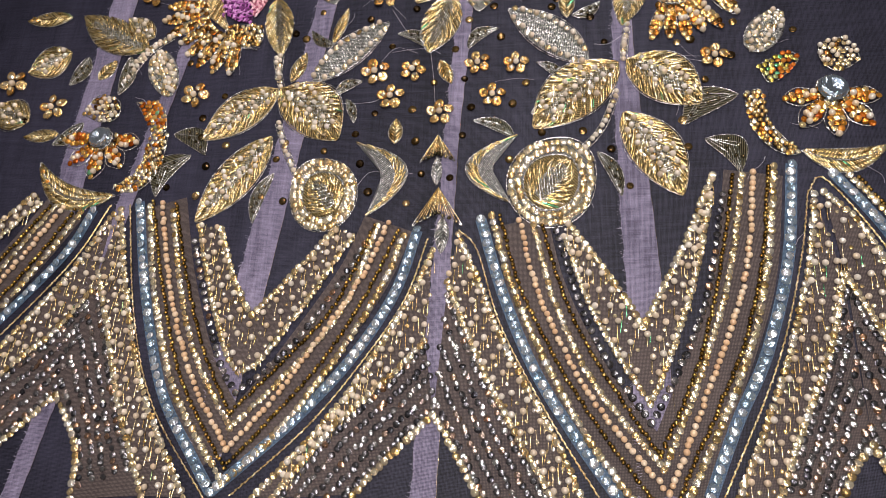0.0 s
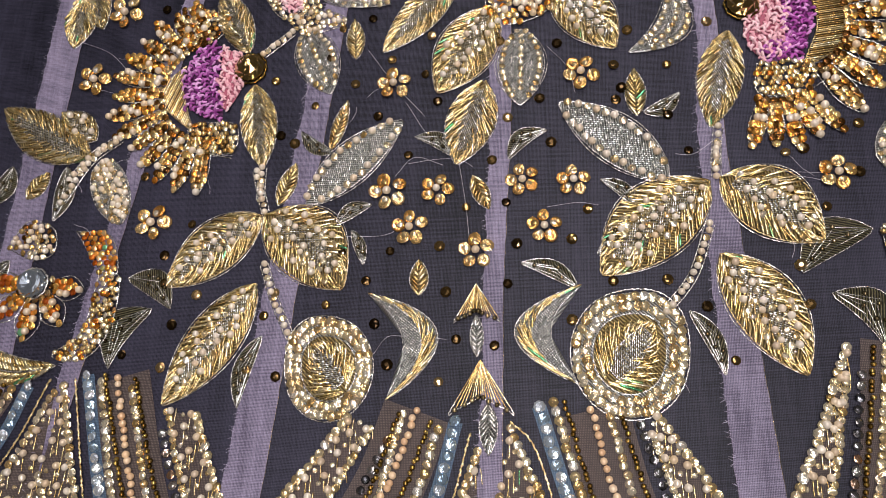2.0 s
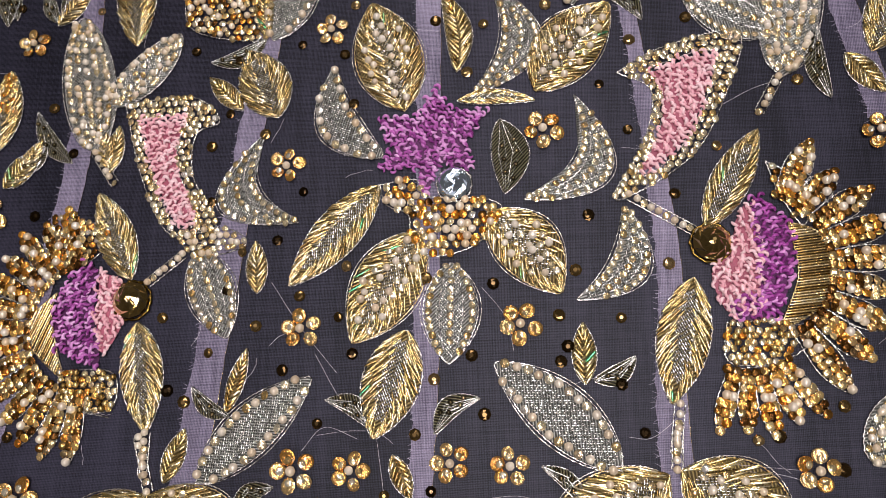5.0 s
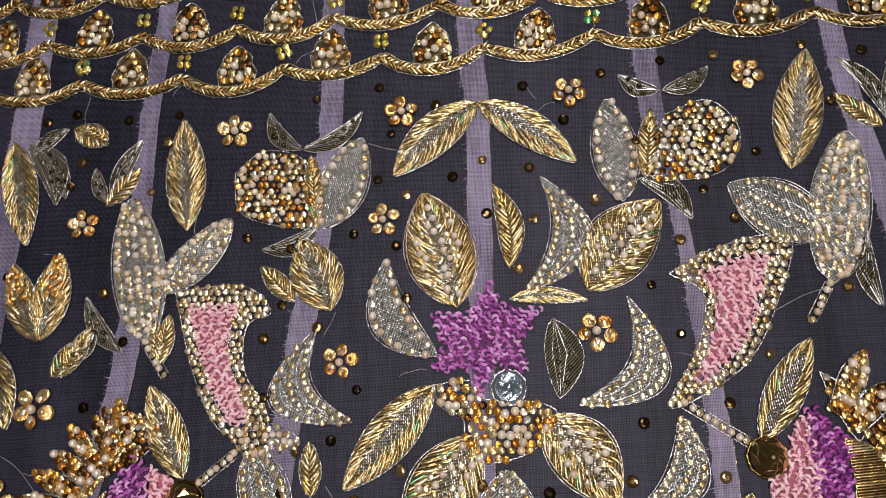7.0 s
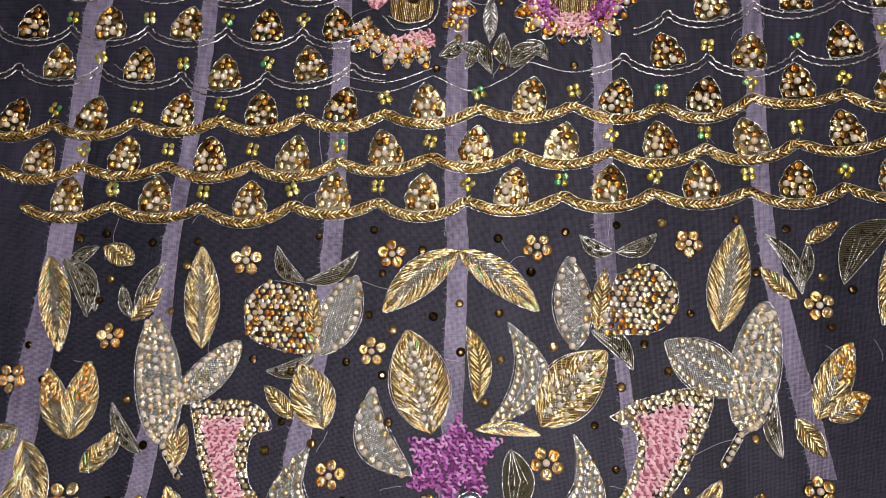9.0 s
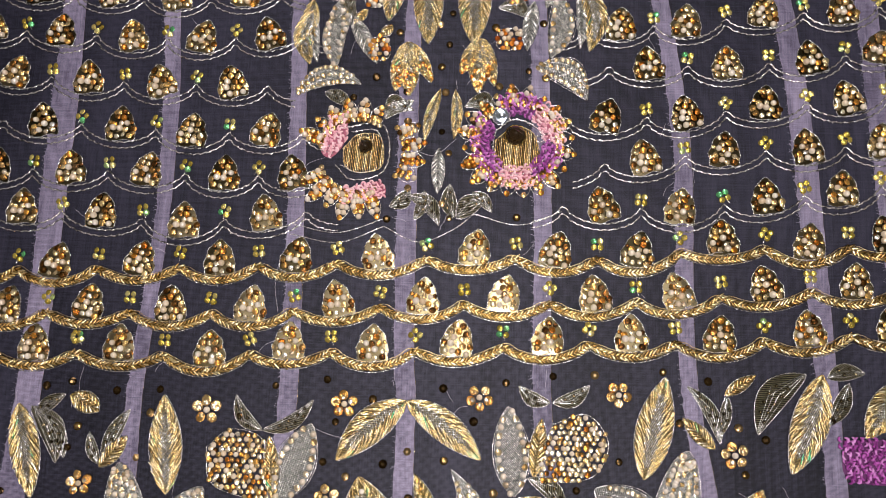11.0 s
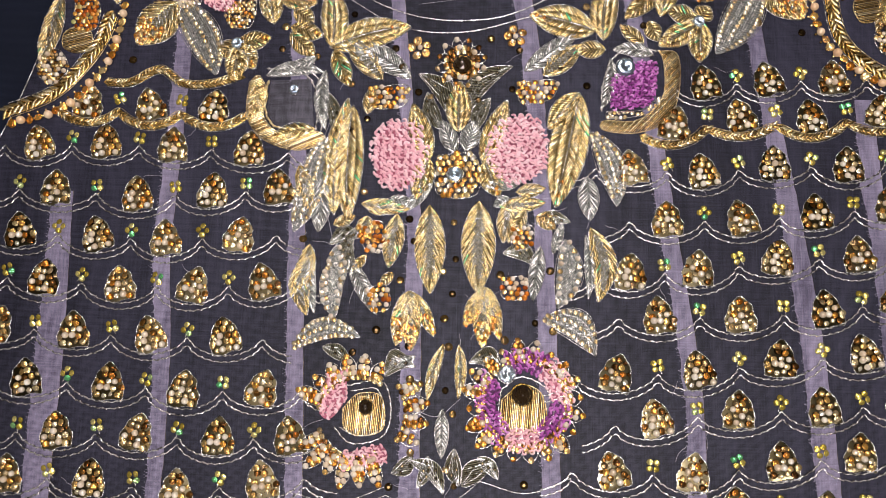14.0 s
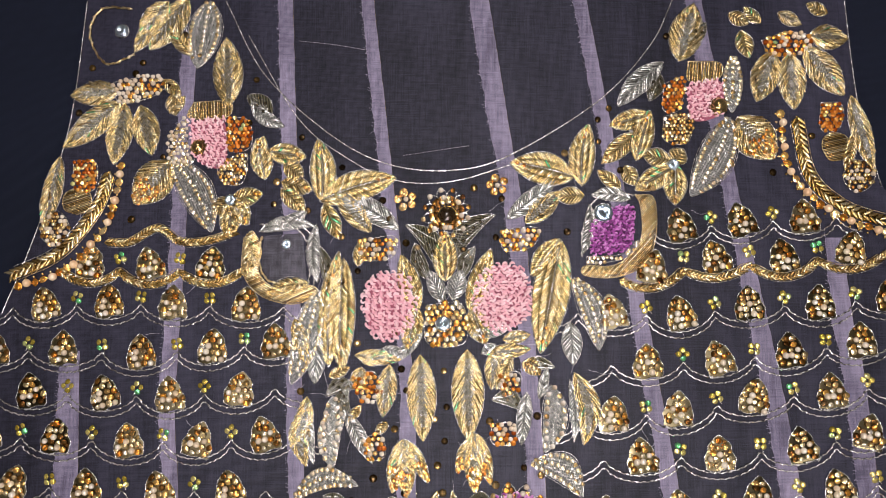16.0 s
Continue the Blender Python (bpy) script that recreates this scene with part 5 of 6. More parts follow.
knot_patch([(82, 217), (94, 220), (92, 211), (81, 211)], MAGENTA, 'magenta yarn knots of a thistle', 2.25, 1.2)
gold_patch([(97, 236), (104, 233), (107, 224), (104, 215), (93, 209), (98, 222)], 0.1, 'glossy gold thread pad behind a thistle')
bead_patch([(79, 210), (94, 210), (93, 201), (79, 200)], ('crystal', 'topaz', 'gold_bead'), 1.9, 1.0, 'gold crystal patch under a thistle')
bead_patch([(93, 253), (103, 246), (101, 235), (96, 243)], ('crystal', 'brown_crystal', 'topaz'), 2.0, 1.05, 'gold crystal patch over a thistle')
fringe(87, 225, 20.8, 37, -1.15, 1.2, 9, ('topaz', 'brown_crystal', 'brown_crystal', 'crystal', 'topaz', 'pearl'))
fringe(84, 211, 14.7, 30, -2.0, -0.85, 5, ('topaz', 'topaz', 'topaz', 'pearl', 'brown_crystal'))
cord_line('silver cord arc inside a bead fringe', 0.3, False, (103, 250), (111, 231), (108, 214), (94, 201), (79, 198))
knot_patch([(-97, 232), (-92, 230), (-92, 216), (-89, 201), (-102, 206), (-105, 220)], PURPLE, 'purple yarn knots of a thistle', 2.25, 1.2)
knot_patch([(-92, 230), (-85, 226), (-83, 214), (-89, 204), (-92, 216)], PINK, 'pink yarn knots of a thistle', 2.25, 1.2)
gold_patch([(-104, 223), (-110, 217), (-111, 209), (-100, 199), (-102, 206), (-105, 217)], 1.2, 'glossy gold thread pad behind a thistle')
bead_patch([(-108, 246), (-90, 241), (-95, 232), (-107, 232)], ('crystal', 'brown_crystal', 'topaz'), 2.0, 1.05, 'gold crystal patch over a thistle')
bead_patch([(-101, 201), (-85, 200), (-85, 190), (-99, 192)], ('crystal', 'topaz', 'gold_bead'), 1.9, 1.0, 'gold crystal patch under a thistle')
fringe(-93, 213, 19.6, 37.1, 1.75, 4.75, 14, ('topaz', 'brown_crystal', 'brown_crystal', 'crystal', 'topaz', 'pearl'))
cord_line('silver cord arc inside a bead fringe', 0.3, False, (-106, 240), (-115, 226), (-114, 205), (-104, 193), (-85, 188))
leaf('B', -133, 197, -147, 208, 10.5, 0)
leaf('G', -129, 190, -119, 169, 9.6, 0)
leaf('A', -145, 255, -147, 233, 14, 0)
leaf('F', -113, 269, -121, 259, 6.1, 0)
leaf('E', -125, 255, -117, 266, 6.9, 0)
leaf('E', -93, 260, -94, 271, 6.1, 0)
stem((-124, 198), (-134, 191), (-140, 183))
daisy(-38, 258, 6.3, 0.08)
daisy(35, 265, 7.3, 0.90)
daisy(123, 260, 6.3, 0.52)
dots((5, 301), (19, 299), (37, 304), (51, 278), (58, 264), (-19, 276), (-56, 275), (-61, 265), (-45, 268), (-60, 248), (-50, 234), (-40, 236))
dots((-53, 223), (-33, 220), (-45, 214), (-22, 214), (-59, 205), (-36, 201), (-18, 204), (-27, 186), (-64, 192), (-2, 184), (4, 197), (14, 203))
dots((17, 188), (37, 213), (37, 201), (53, 212), (53, 196), (57, 183), (42, 228), (46, 240), (66, 227), (69, 245), (20, 222), (2, 224))
dots((81, 258), (89, 182), (105, 189), (-71, 215), (-20, 228), (-33, 250))
strand((-41, 224), (-32, 211), (-22, 199))
strand((17, 221), (23, 213), (25, 204))
strand((-27, 183), (-19, 184), (-12, 184))
strand((71, 176), (82, 175), (93, 174))

# ---- upper sprays ----
leaf('A', 3, 337, -23, 314, 14.8, -1.6)
leaf('A', 3, 337, 32, 316, 12.9, 1.4)
leaf('E', -46, 299, -49, 322, 6.8, 0)
leaf('C', -44, 298, -33, 327, 14.6, 0)
leaf('F', -46, 299, -63, 292, 6.4, 1.6)
leaf('F', -52, 324, -63, 337, 6, 1.6)
leaf('F', -52, 324, -33, 336, 6, -2)
leaf('E', 52, 310, 55, 332, 6.8, 0)
leaf('C', 45, 303, 42, 336, 12.6, 0)
leaf('F', 50, 310, 64, 297, 7.2, 1.6)
leaf('F', 58, 338, 46, 344, 6, 0.8)
leaf('F', 59, 338, 73, 345, 6.1, -0.8)
leaf('A', 93, 311, 102, 349, 15.6, 0)
leaf('A', -87, 299, -91, 336, 14.4, 0)
leaf('A', -148, 331, -139, 296, 13.2, 0)
leaf('G', -97, 265, -106, 310, 17.1, 0)
leaf('G', -95, 280, -73, 302, 12.4, -1.2)
leaf('G', 100, 277, 110, 322, 17.1, 0)
leaf('D', 101, 291, 75, 307, 16.8, 0)
leaf('E', -116, 331, -126, 336, 5.6, 0)
leaf('E', -114, 308, -104, 320, 6.8, 0)
leaf('F', -113, 311, -104, 330, 6.1, 0)
leaf('F', -114, 309, -119, 321, 4.9, 0)
leaf('E', 120, 323, 108, 334, 6.4, 0)
leaf('F', 122, 325, 110, 346, 5.7, -1.8)
leaf('E', 124, 343, 136, 351, 5, 0)
leaf('F', 125, 343, 121, 327, 4.9, 0)
leaf('T', -130, 266, -127, 293, 12.6, 0)
leaf('T', -131, 266, -142, 290, 10.6, 1.2)
leaf('T', 124, 283, 137, 309, 11.8, 0)
leaf('T', 128, 283, 141, 292, 8.8, 0)
leaf('E', -122, 255, -114, 270, 6.3, 0)
leaf('F', -104, 262, -117, 279, 5.9, 1)
leaf('E', -92, 258, -90, 273, 6.1, 0)
leaf('F', 112, 270, 111, 292, 6.1, 1.1)
leaf('E', 117, 283, 126, 271, 7.6, 0)
leaf('A', -147, 265, -137, 240, 13.3, 0)
leaf('A', -150, 269, -160, 262, 10.5, 0)
leaf('F', -137, 327, -128, 311, 6.8, 0)
leaf('F', -141, 326, -130, 335, 5.7, 0)
leaf('E', 11, 284, 7, 310, 8, -2.8)
leaf('D', 16, 277, 21, 312, 13.2, -9.2)
leaf('B', 33, 277, 55, 303, 18.4, 1.2)
leaf('B', -4, 273, -14, 308, 19.9, 0)
leaf('C', -10, 259, -25, 288, 11.5, 7)
leaf('A', 11, 275, 33, 274, 5.3, 1.4)
stem((-97, 265), (-90, 255))
stem((99, 277), (93, 267))
bead_patch([(-73, 317), (-64, 324), (-52, 321), (-50, 311), (-46, 299), (-61, 300), (-71, 305)], ('topaz', 'pearl', 'crystal', 'brown_crystal', 'crystal'), 2.2, 1.1, 'fan shaped bead flower of topaz and pearls')
bead_patch([(59, 330), (72, 334), (80, 324), (75, 312), (62, 309), (53, 312)], ('topaz', 'pearl', 'crystal', 'brown_crystal', 'crystal'), 2.2, 1.1, 'fan shaped bead flower of topaz and pearls')
daisy(-21, 335, 6.6, 0.36)
daisy(31, 339, 6.6, 0.92)
daisy(-74, 331, 7.5, 0.32)
daisy(84, 342, 5.9, 0.96)
daisy(127, 321, 6.7, 0.52)
daisy(-121, 302, 5.8, 0.50)
daisy(-26, 300, 5.8, 0.40)
daisy(-127, 248, 6.7, 0.00)
daisy(-155, 286, 6.7, 0.96)
dots((-28, 344), (-10, 337), (-48, 341), (-61, 329), (-24, 328), (17, 342), (41, 345), (29, 330), (4, 318), (-28, 313), (-5, 313), (-19, 308))
dots((-22, 292), (6, 302), (14, 284), (19, 301), (36, 305), (18, 315), (-35, 296), (-54, 275), (-54, 292), (-68, 296), (-96, 329), (-100, 312))
dots((-110, 337), (-93, 338), (-138, 338), (50, 322), (84, 317), (68, 306), (76, 297), (60, 291), (60, 266), (75, 349), (59, 348), (107, 332))
dots((104, 276), (134, 294), (-124, 323), (-144, 286), (-112, 280), (-151, 298), (-114, 246), (-104, 265), (-59, 265), (131, 314), (51, 279))
strand((-31, 325), (-25, 323), (-19, 322))
strand((99, 276), (92, 274), (84, 270))
strand((-124, 346), (-125, 338), (-121, 331))
leaf('A', 161, 352, 148, 315, 15.8, 1.2)
leaf('A', 197, 350, 176, 329, 14.6, -2)
leaf('F', 155, 352, 136, 329, 11.5, -2.1)
leaf('F', 163, 351, 177, 353, 6.8, 0)
leaf('F', -143, 330, -131, 309, 10.3, 1.8)
leaf('E', -128, 335, -116, 329, 7.8, 0)
leaf('F', 171, 349, 162, 333, 6.8, 0)
knot_patch([(166, 329), (189, 328), (195, 313), (168, 313)], MAGENTA, 'magenta yarn knots of a side flower', 2.25, 1.2)
dots((101, 351), (118, 348), (139, 327), (129, 331), (164, 335), (73, 349), (56, 346), (-31, 343), (-128, 340), (-109, 337), (-127, 315))

# ---- scallops ----
scallops('braid', (-145, 354), (-111, 355), (-75, 354), (-44, 358), (-11, 358), (22, 361), (57, 363), (89, 365), (123, 366), (157, 369), (189, 372))
scallops('braid', (-158, 369), (-125, 371), (-92, 371), (-60, 372), (-26, 375), (8, 377), (40, 379), (75, 380), (107, 382), (141, 386), (176, 388))
scallops('braid', (-171, 386), (-140, 387), (-106, 389), (-74, 390), (-43, 392), (-11, 394), (28, 397), (60, 397), (92, 398), (125, 404), (159, 403), (189, 407))
scallops('silver', (-157, 409), (-124, 408), (-90, 405), (-57, 409))
scallops('silver', (78, 416), (109, 416), (143, 421), (173, 425), (203, 430))
scallops('silver', (-170, 426), (-139, 426), (-107, 426), (-75, 425), (-47, 426))
scallops('silver', (95, 436), (127, 440), (160, 442), (190, 445))
scallops('silver', (-153, 446), (-120, 445), (-90, 443), (-59, 444))
scallops('silver', (80, 453), (112, 455), (144, 460), (177, 463), (208, 467))
scallops('silver', (-167, 467), (-136, 465), (-105, 464), (-75, 464))
scallops('silver', (97, 476), (129, 477), (163, 480), (191, 485))
scallops('silver', (-180, 487), (-150, 486), (-119, 484), (-89, 484), (-61, 486))
scallops('silver', (86, 493), (113, 495), (145, 500), (177, 502), (207, 506))
scallops('silver', (-162, 505), (-130, 504), (-102, 503), (-72, 505))
scallops('silver', (101, 515), (131, 516), (161, 519), (191, 523))
scallops('silver', (-179, 523), (-149, 523), (-115, 521), (-84, 523), (-57, 525))
scallops('silver', (87, 536), (116, 535), (145, 539), (175, 539), (205, 542))
scallops('silver', (-158, 542), (-130, 543), (-102, 542), (-70, 541))
scallops('braid', (-139, 560), (-113, 559), (-86, 559))
scallops('braid', (105, 555), (132, 559), (161, 559), (190, 562))
scallops('silver', (118, 573), (144, 575), (171, 576))
upper_braid = thing('scallop_braid', -103, 570, 'gold herringbone braid under the shoulder flowers', 'braid', 'scalloped gold braids')
braid(upper_braid, [(-132, 569), (-122, 569), (-110, 575), (-100, 569), (-88, 569), (-75, 573)], 1.05)
cord_line('silver cord arc under the eye flowers', 0.27, False, (-47, 401), (-27, 398), (-9, 405))
cord_line('silver cord arc under the eye flowers', 0.27, False, (-9, 405), (5, 399), (18, 404), (27, 411))
cord_line('silver cord arc under the eye flowers', 0.27, False, (27, 411), (45, 407), (62, 413))
cord_line('silver cord arc under the eye flowers', 0.27, False, (-46, 405), (-27, 402), (-7, 409))

# ---- centre panel ----
leaf('A', 5, 519, 6, 483, 14, 0)
leaf('A', 25, 521, 25, 483, 15.5, 0)
leaf('T', -3, 483, -7, 462, 8.5, 0)
leaf('T', -2, 483, -1, 460, 9, 0)
leaf('T', -0, 483, 8, 466, 6, 0)
leaf('A', -2, 484, -2, 472, 11.5, 0)
leaf('T', 29, 486, 34, 465, 6.4, 0)
leaf('T', 28, 486, 27, 462, 9.1, 0)
leaf('T', 27, 485, 20, 470, 6.8, 0)
leaf('A', 28, 486, 28, 475, 10.3, 0)
leaf('A', 12, 463, 6, 441, 5.4, -0.9)
leaf('A', 18, 463, 18, 442, 5.4, 0.9)
leaf('S', 12, 438, 12, 419, 5.5, 0)
leaf('A', -41, 498, -43, 473, 11, -4)
leaf('S', -42, 496, -40, 474, 4.5, -1)
leaf('C', -31, 498, -32, 472, 9.5, -2.2)
leaf('S', -27, 496, -15, 474, 6.6, 0)
leaf('D', -48, 460, -21, 465, 10.4, 4.8)
leaf('A', 70, 511, 73, 481, 11.5, 4)
leaf('S', 68, 508, 69, 482, 4.5, 1.5)
leaf('C', 60, 506, 57, 478, 9.9, 3.1)
leaf('S', 50, 503, 47, 481, 6.5, 0)
leaf('D', 51, 474, 72, 460, 13.1, 4.5)
leaf('F', -35, 502, -22, 505, 7.1, 2)
leaf('A', -8, 515, -11, 493, 10, 0)
leaf('A', -23, 519, -3, 517, 7.5, 0)
leaf('A', 37, 521, 35, 504, 8.5, 0)
leaf('A', 33, 519, 52, 521, 7.5, 0)
leaf('F', 48, 512, 62, 513, 6.1, 1.2)
leaf('F', -11, 450, 1, 454, 9, 3)
leaf('F', 35, 453, 22, 456, 8.2, -2.7)
leaf('F', 1, 420, -7, 413, 6.8, 0)
leaf('F', 0, 418, 13, 406, 6.9, 2)
leaf('F', 19, 409, 17, 423, 6.8, 0)
leaf('F', 20, 409, 32, 418, 8.5, 0)
leaf('F', -24, 491, -25, 509, 6.5, 2.5)
leaf('F', -1, 532, 3, 522, 6.1, 0)
leaf('S', 1, 458, -10, 456, 4.5, 1.4)
leaf('E', -9, 491, -14, 486, 4.5, 0)
leaf('F', 35, 500, 48, 495, 7.6, 2)
leaf('S', 55, 500, 59, 513, 4.1, 0)
leaf('E', -20, 498, -26, 491, 4.1, 0)
leaf('F', -36, 461, -25, 455, 6.1, 0)
leaf('S', -11, 522, -1, 519, 4.5, 0)
leaf('S', 37, 523, 31, 519, 4.5, 0)
leaf('E', 48, 515, 56, 510, 5, 0)
leaf('E', -34, 510, -25, 514, 5, 0)
leaf('F', 7, 420, 3, 408, 5.4, 0)
leaf('F', 26, 420, 34, 412, 5.4, 0)
bead_patch([(-25, 509), (-15, 512), (-11, 503), (-19, 499)], ('topaz', 'pearl', 'rust_bead'), 2.2, 1.1, 'small topaz and pearl cluster')
bead_patch([(-20, 484), (-12, 486), (-10, 477), (-18, 476)], ('topaz', 'pearl', 'rust_bead'), 2.2, 1.1, 'small topaz and pearl cluster')
bead_patch([(38, 511), (47, 511), (46, 503), (39, 502)], ('topaz', 'pearl', 'rust_bead'), 2.2, 1.1, 'small topaz and pearl cluster')
bead_patch([(35, 490), (44, 490), (44, 482), (35, 482)], ('topaz', 'pearl', 'rust_bead'), 2.2, 1.1, 'small topaz and pearl cluster')
knot_patch([(-34, 450), (-26, 453), (-26, 440), (-32, 432), (-37, 436)], PINK, 'pink yarn petal of an eye flower', 2.25, 1.2)
knot_patch([(-27, 420), (-11, 424), (-9, 417), (-27, 414)], PINK, 'pink yarn petal of an eye flower', 2.25, 1.2)
gold_patch([(-27, 437), (-21, 443), (-12, 442), (-11, 430), (-20, 427), (-26, 430)], 1.5, 'gold thread pad of an eye flower')
cord_line('silver cord round an eye flower', 0.5, False, (-26, 446), (-12, 448), (-8, 437), (-11, 427), (-23, 424), (-30, 430))
cord_line('silver cord round an eye flower', 0.4, False, (-24, 444), (-14, 445), (-11, 437), (-13, 429), (-21, 427), (-28, 430))
big_gem(-18, 438, 2.8, 'black', 'dark round stone in a gold ring')
cord_line('gold ring round a dark stone', 0.5, True, (-14, 438), (-15, 436), (-18, 434), (-21, 435), (-22, 438), (-21, 441), (-19, 442), (-16, 441), (-14, 438))
fringe(-21, 434, 16.4, 25.5, 1.0, 2.9, 6, ('topaz', 'topaz', 'pearl'))
fringe(-21, 434, 16.4, 26.9, 3.5, 5.2, 6, ('topaz', 'topaz', 'pearl'))
fringe(-20, 436, 18.9, 27.3, -0.6, 0.6, 4, ('topaz', 'pearl', 'brown_crystal'))
knot_patch([(35, 460), (39, 461), (43, 462), (47, 462), (50, 461), (54, 459), (49, 451), (47, 452), (45, 453), (43, 453), (41, 452), (39, 452)], MAGENTA, 'magenta yarn petal of an eye flower', 2.25, 1.2)
knot_patch([(54, 459), (57, 457), (60, 453), (62, 450), (63, 446), (63, 441), (54, 442), (54, 444), (53, 446), (52, 448), (51, 450), (49, 451)], PINK, 'pink yarn petal of an eye flower', 2.25, 1.2)
knot_patch([(63, 441), (62, 437), (61, 433), (58, 429), (55, 426), (52, 424), (48, 432), (50, 433), (52, 435), (53, 437), (54, 439), (54, 442)], MAGENTA, 'magenta yarn petal of an eye flower', 2.25, 1.2)
knot_patch([(52, 424), (48, 422), (45, 422), (41, 422), (38, 423), (34, 424), (39, 432), (40, 431), (42, 431), (44, 431), (46, 431), (48, 432)], PINK, 'pink yarn petal of an eye flower', 2.25, 1.2)
knot_patch([(34, 424), (30, 428), (26, 434), (25, 440), (25, 447), (28, 453), (35, 448), (34, 444), (33, 441), (34, 437), (36, 434), (39, 432)], MAGENTA, 'magenta yarn petal of an eye flower', 2.25, 1.2)
gold_patch([(35, 442), (43, 448), (51, 444), (52, 432), (42, 429), (35, 431)], 1.5, 'gold thread pad of an eye flower')
cord_line('silver cord round an eye flower', 0.5, False, (35, 446), (43, 451), (53, 446), (55, 435), (46, 428), (36, 429), (34, 438), (35, 446))
big_gem(43, 444, 4, 'black', 'large black faceted gemstone of an eye flower')
big_gem(37, 452, 3.4, 'clear', 'round clear gemstone of an eye flower')
fringe(44, 441, 17.2, 24.4, -0.35, 5.93, 20, ('topaz', 'topaz', 'topaz', 'pearl', 'brown_crystal'))
dots((15, 512), (16, 497), (15, 483), (-1, 504), (-6, 488), (11, 492), (12, 473), (-15, 468), (54, 493), (55, 469), (48, 472), (14, 462))
dots((-2, 462), (13, 445), (-1, 449), (26, 450), (0, 421), (16, 436), (14, 415), (-24, 459), (34, 491), (17, 409), (44, 410), (-8, 408))
dots((-3, 513), (36, 465), (-46, 504), (-22, 524), (55, 525))
strand((-50, 390), (-51, 380), (-49, 369))
strand((-0, 438), (10, 435), (19, 442))
strand((-45, 423), (-41, 430), (-34, 433))

# ---- neckline ----
knot_patch([(4, 540), (3, 533), (-1, 528), (-5, 525), (-11, 525), (-16, 528), (-19, 533), (-20, 540), (-19, 547), (-16, 552), (-11, 555), (-5, 555), (-0, 552), (3, 546)], PINK, 'round pale pink flower of yarn knots', 2.5, 1.45)
knot_patch([(53, 543), (52, 536), (48, 531), (43, 528), (37, 528), (32, 531), (29, 537), (28, 543), (29, 550), (33, 555), (38, 558), (44, 558), (49, 555), (52, 550)], PINK, 'round pale pink flower of yarn knots', 2.5, 1.45)
big_gem(15, 532, 3.2, 'clear', 'clear square-set gemstone at the centre')
bead_patch([(8, 540), (23, 540), (24, 524), (8, 524)], ('topaz', 'crystal', 'topaz'), 2.6, 1.35, 'square of topaz crystals round a clear gemstone')
leaf('E', 4, 537, -3, 562, 10.1, 0)
leaf('E', 4, 539, -1, 521, 9.6, 0)
leaf('E', 26, 537, 36, 564, 10, 0)
leaf('E', 27, 538, 33, 523, 10.6, 0)
leaf('S', 15, 541, 9, 555, 7.4, 0)
leaf('S', 19, 542, 23, 555, 8.3, 0)
leaf('E', 16, 550, 16, 572, 11.2, 0)
leaf('F', 13, 556, -1, 575, 9.4, -2.5)
leaf('F', 19, 558, 38, 579, 9.4, 3)
leaf('F', 9, 551, 3, 567, 7.1, 0)
leaf('F', 23, 551, 29, 565, 7.1, 0)
leaf('A', -16, 572, -32, 590, 10.6, 0)
leaf('S', -4, 573, -32, 589, 10, -1.5)
leaf('S', 43, 577, 65, 594, 8.3, 0)
leaf('A', 51, 575, 67, 589, 10.6, 0)
leaf('E', -39, 586, -5, 596, 14.2, 1.5)
leaf('E', -38, 586, -40, 614, 11.8, -1.5)
leaf('E', 73, 595, 45, 602, 14.8, -1)
leaf('E', 76, 591, 80, 619, 11.9, 1.5)
leaf('E', -37, 585, -30, 569, 8.3, 0)
leaf('E', 77, 587, 64, 587, 8.3, 0)
leaf('E', -28, 561, -28, 512, 13.3, -1.4)
leaf('E', -34, 514, -30, 564, 10.6, 2)
leaf('D', -39, 547, -50, 507, 14.2, 1)
leaf('S', -39, 529, -40, 507, 8.8, 0)
leaf('E', 66, 568, 56, 519, 16.5, 0)
leaf('E', 66, 568, 53, 552, 10.6, 0)
leaf('D', 71, 551, 81, 520, 12.2, 2.7)
leaf('S', 69, 532, 70, 514, 8.8, 0)
leaf('D', -105, 606, -86, 573, 16.5, 2)
leaf('T', -105, 605, -121, 586, 17.7, 0)
leaf('E', -78, 587, -64, 590, 8.8, 0)
leaf('E', -77, 587, -79, 570, 10, 0)
leaf('E', -78, 587, -70, 576, 9.8, 0)
leaf('E', -78, 588, -86, 581, 8.3, 0)
leaf('A', -130, 638, -152, 636, 13, 0)
leaf('A', -129, 633, -154, 612, 14.3, 0)
leaf('A', -127, 632, -131, 604, 13.6, 0)
leaf('A', -120, 631, -114, 608, 13.6, 0)
leaf('A', -80, 630, -82, 662, 15.3, 0)
leaf('S', -70, 632, -55, 620, 7.1, -2)
leaf('F', -72, 635, -61, 623, 9.1, 0)
leaf('E', -63, 596, -67, 615, 10, 0)
leaf('E', -62, 609, -45, 606, 10, 0)
leaf('E', -56, 595, -42, 591, 8.8, 0)
leaf('E', -55, 603, -46, 597, 8.3, 0)
leaf('E', -56, 592, -45, 582, 8.3, 0)
leaf('A', -100, 681, -117, 657, 15.9, 0)
leaf('D', -90, 680, -95, 648, 15.1, 0)
leaf('A', -109, 680, -122, 664, 13.1, 0)
leaf('D', 142, 621, 123, 586, 17.7, 2)
leaf('T', 145, 621, 160, 602, 18.9, 0)
leaf('D', 145, 649, 143, 623, 8.8, 0)
leaf('E', 116, 599, 99, 589, 10, 0)
leaf('E', 117, 600, 116, 582, 10.6, 0)
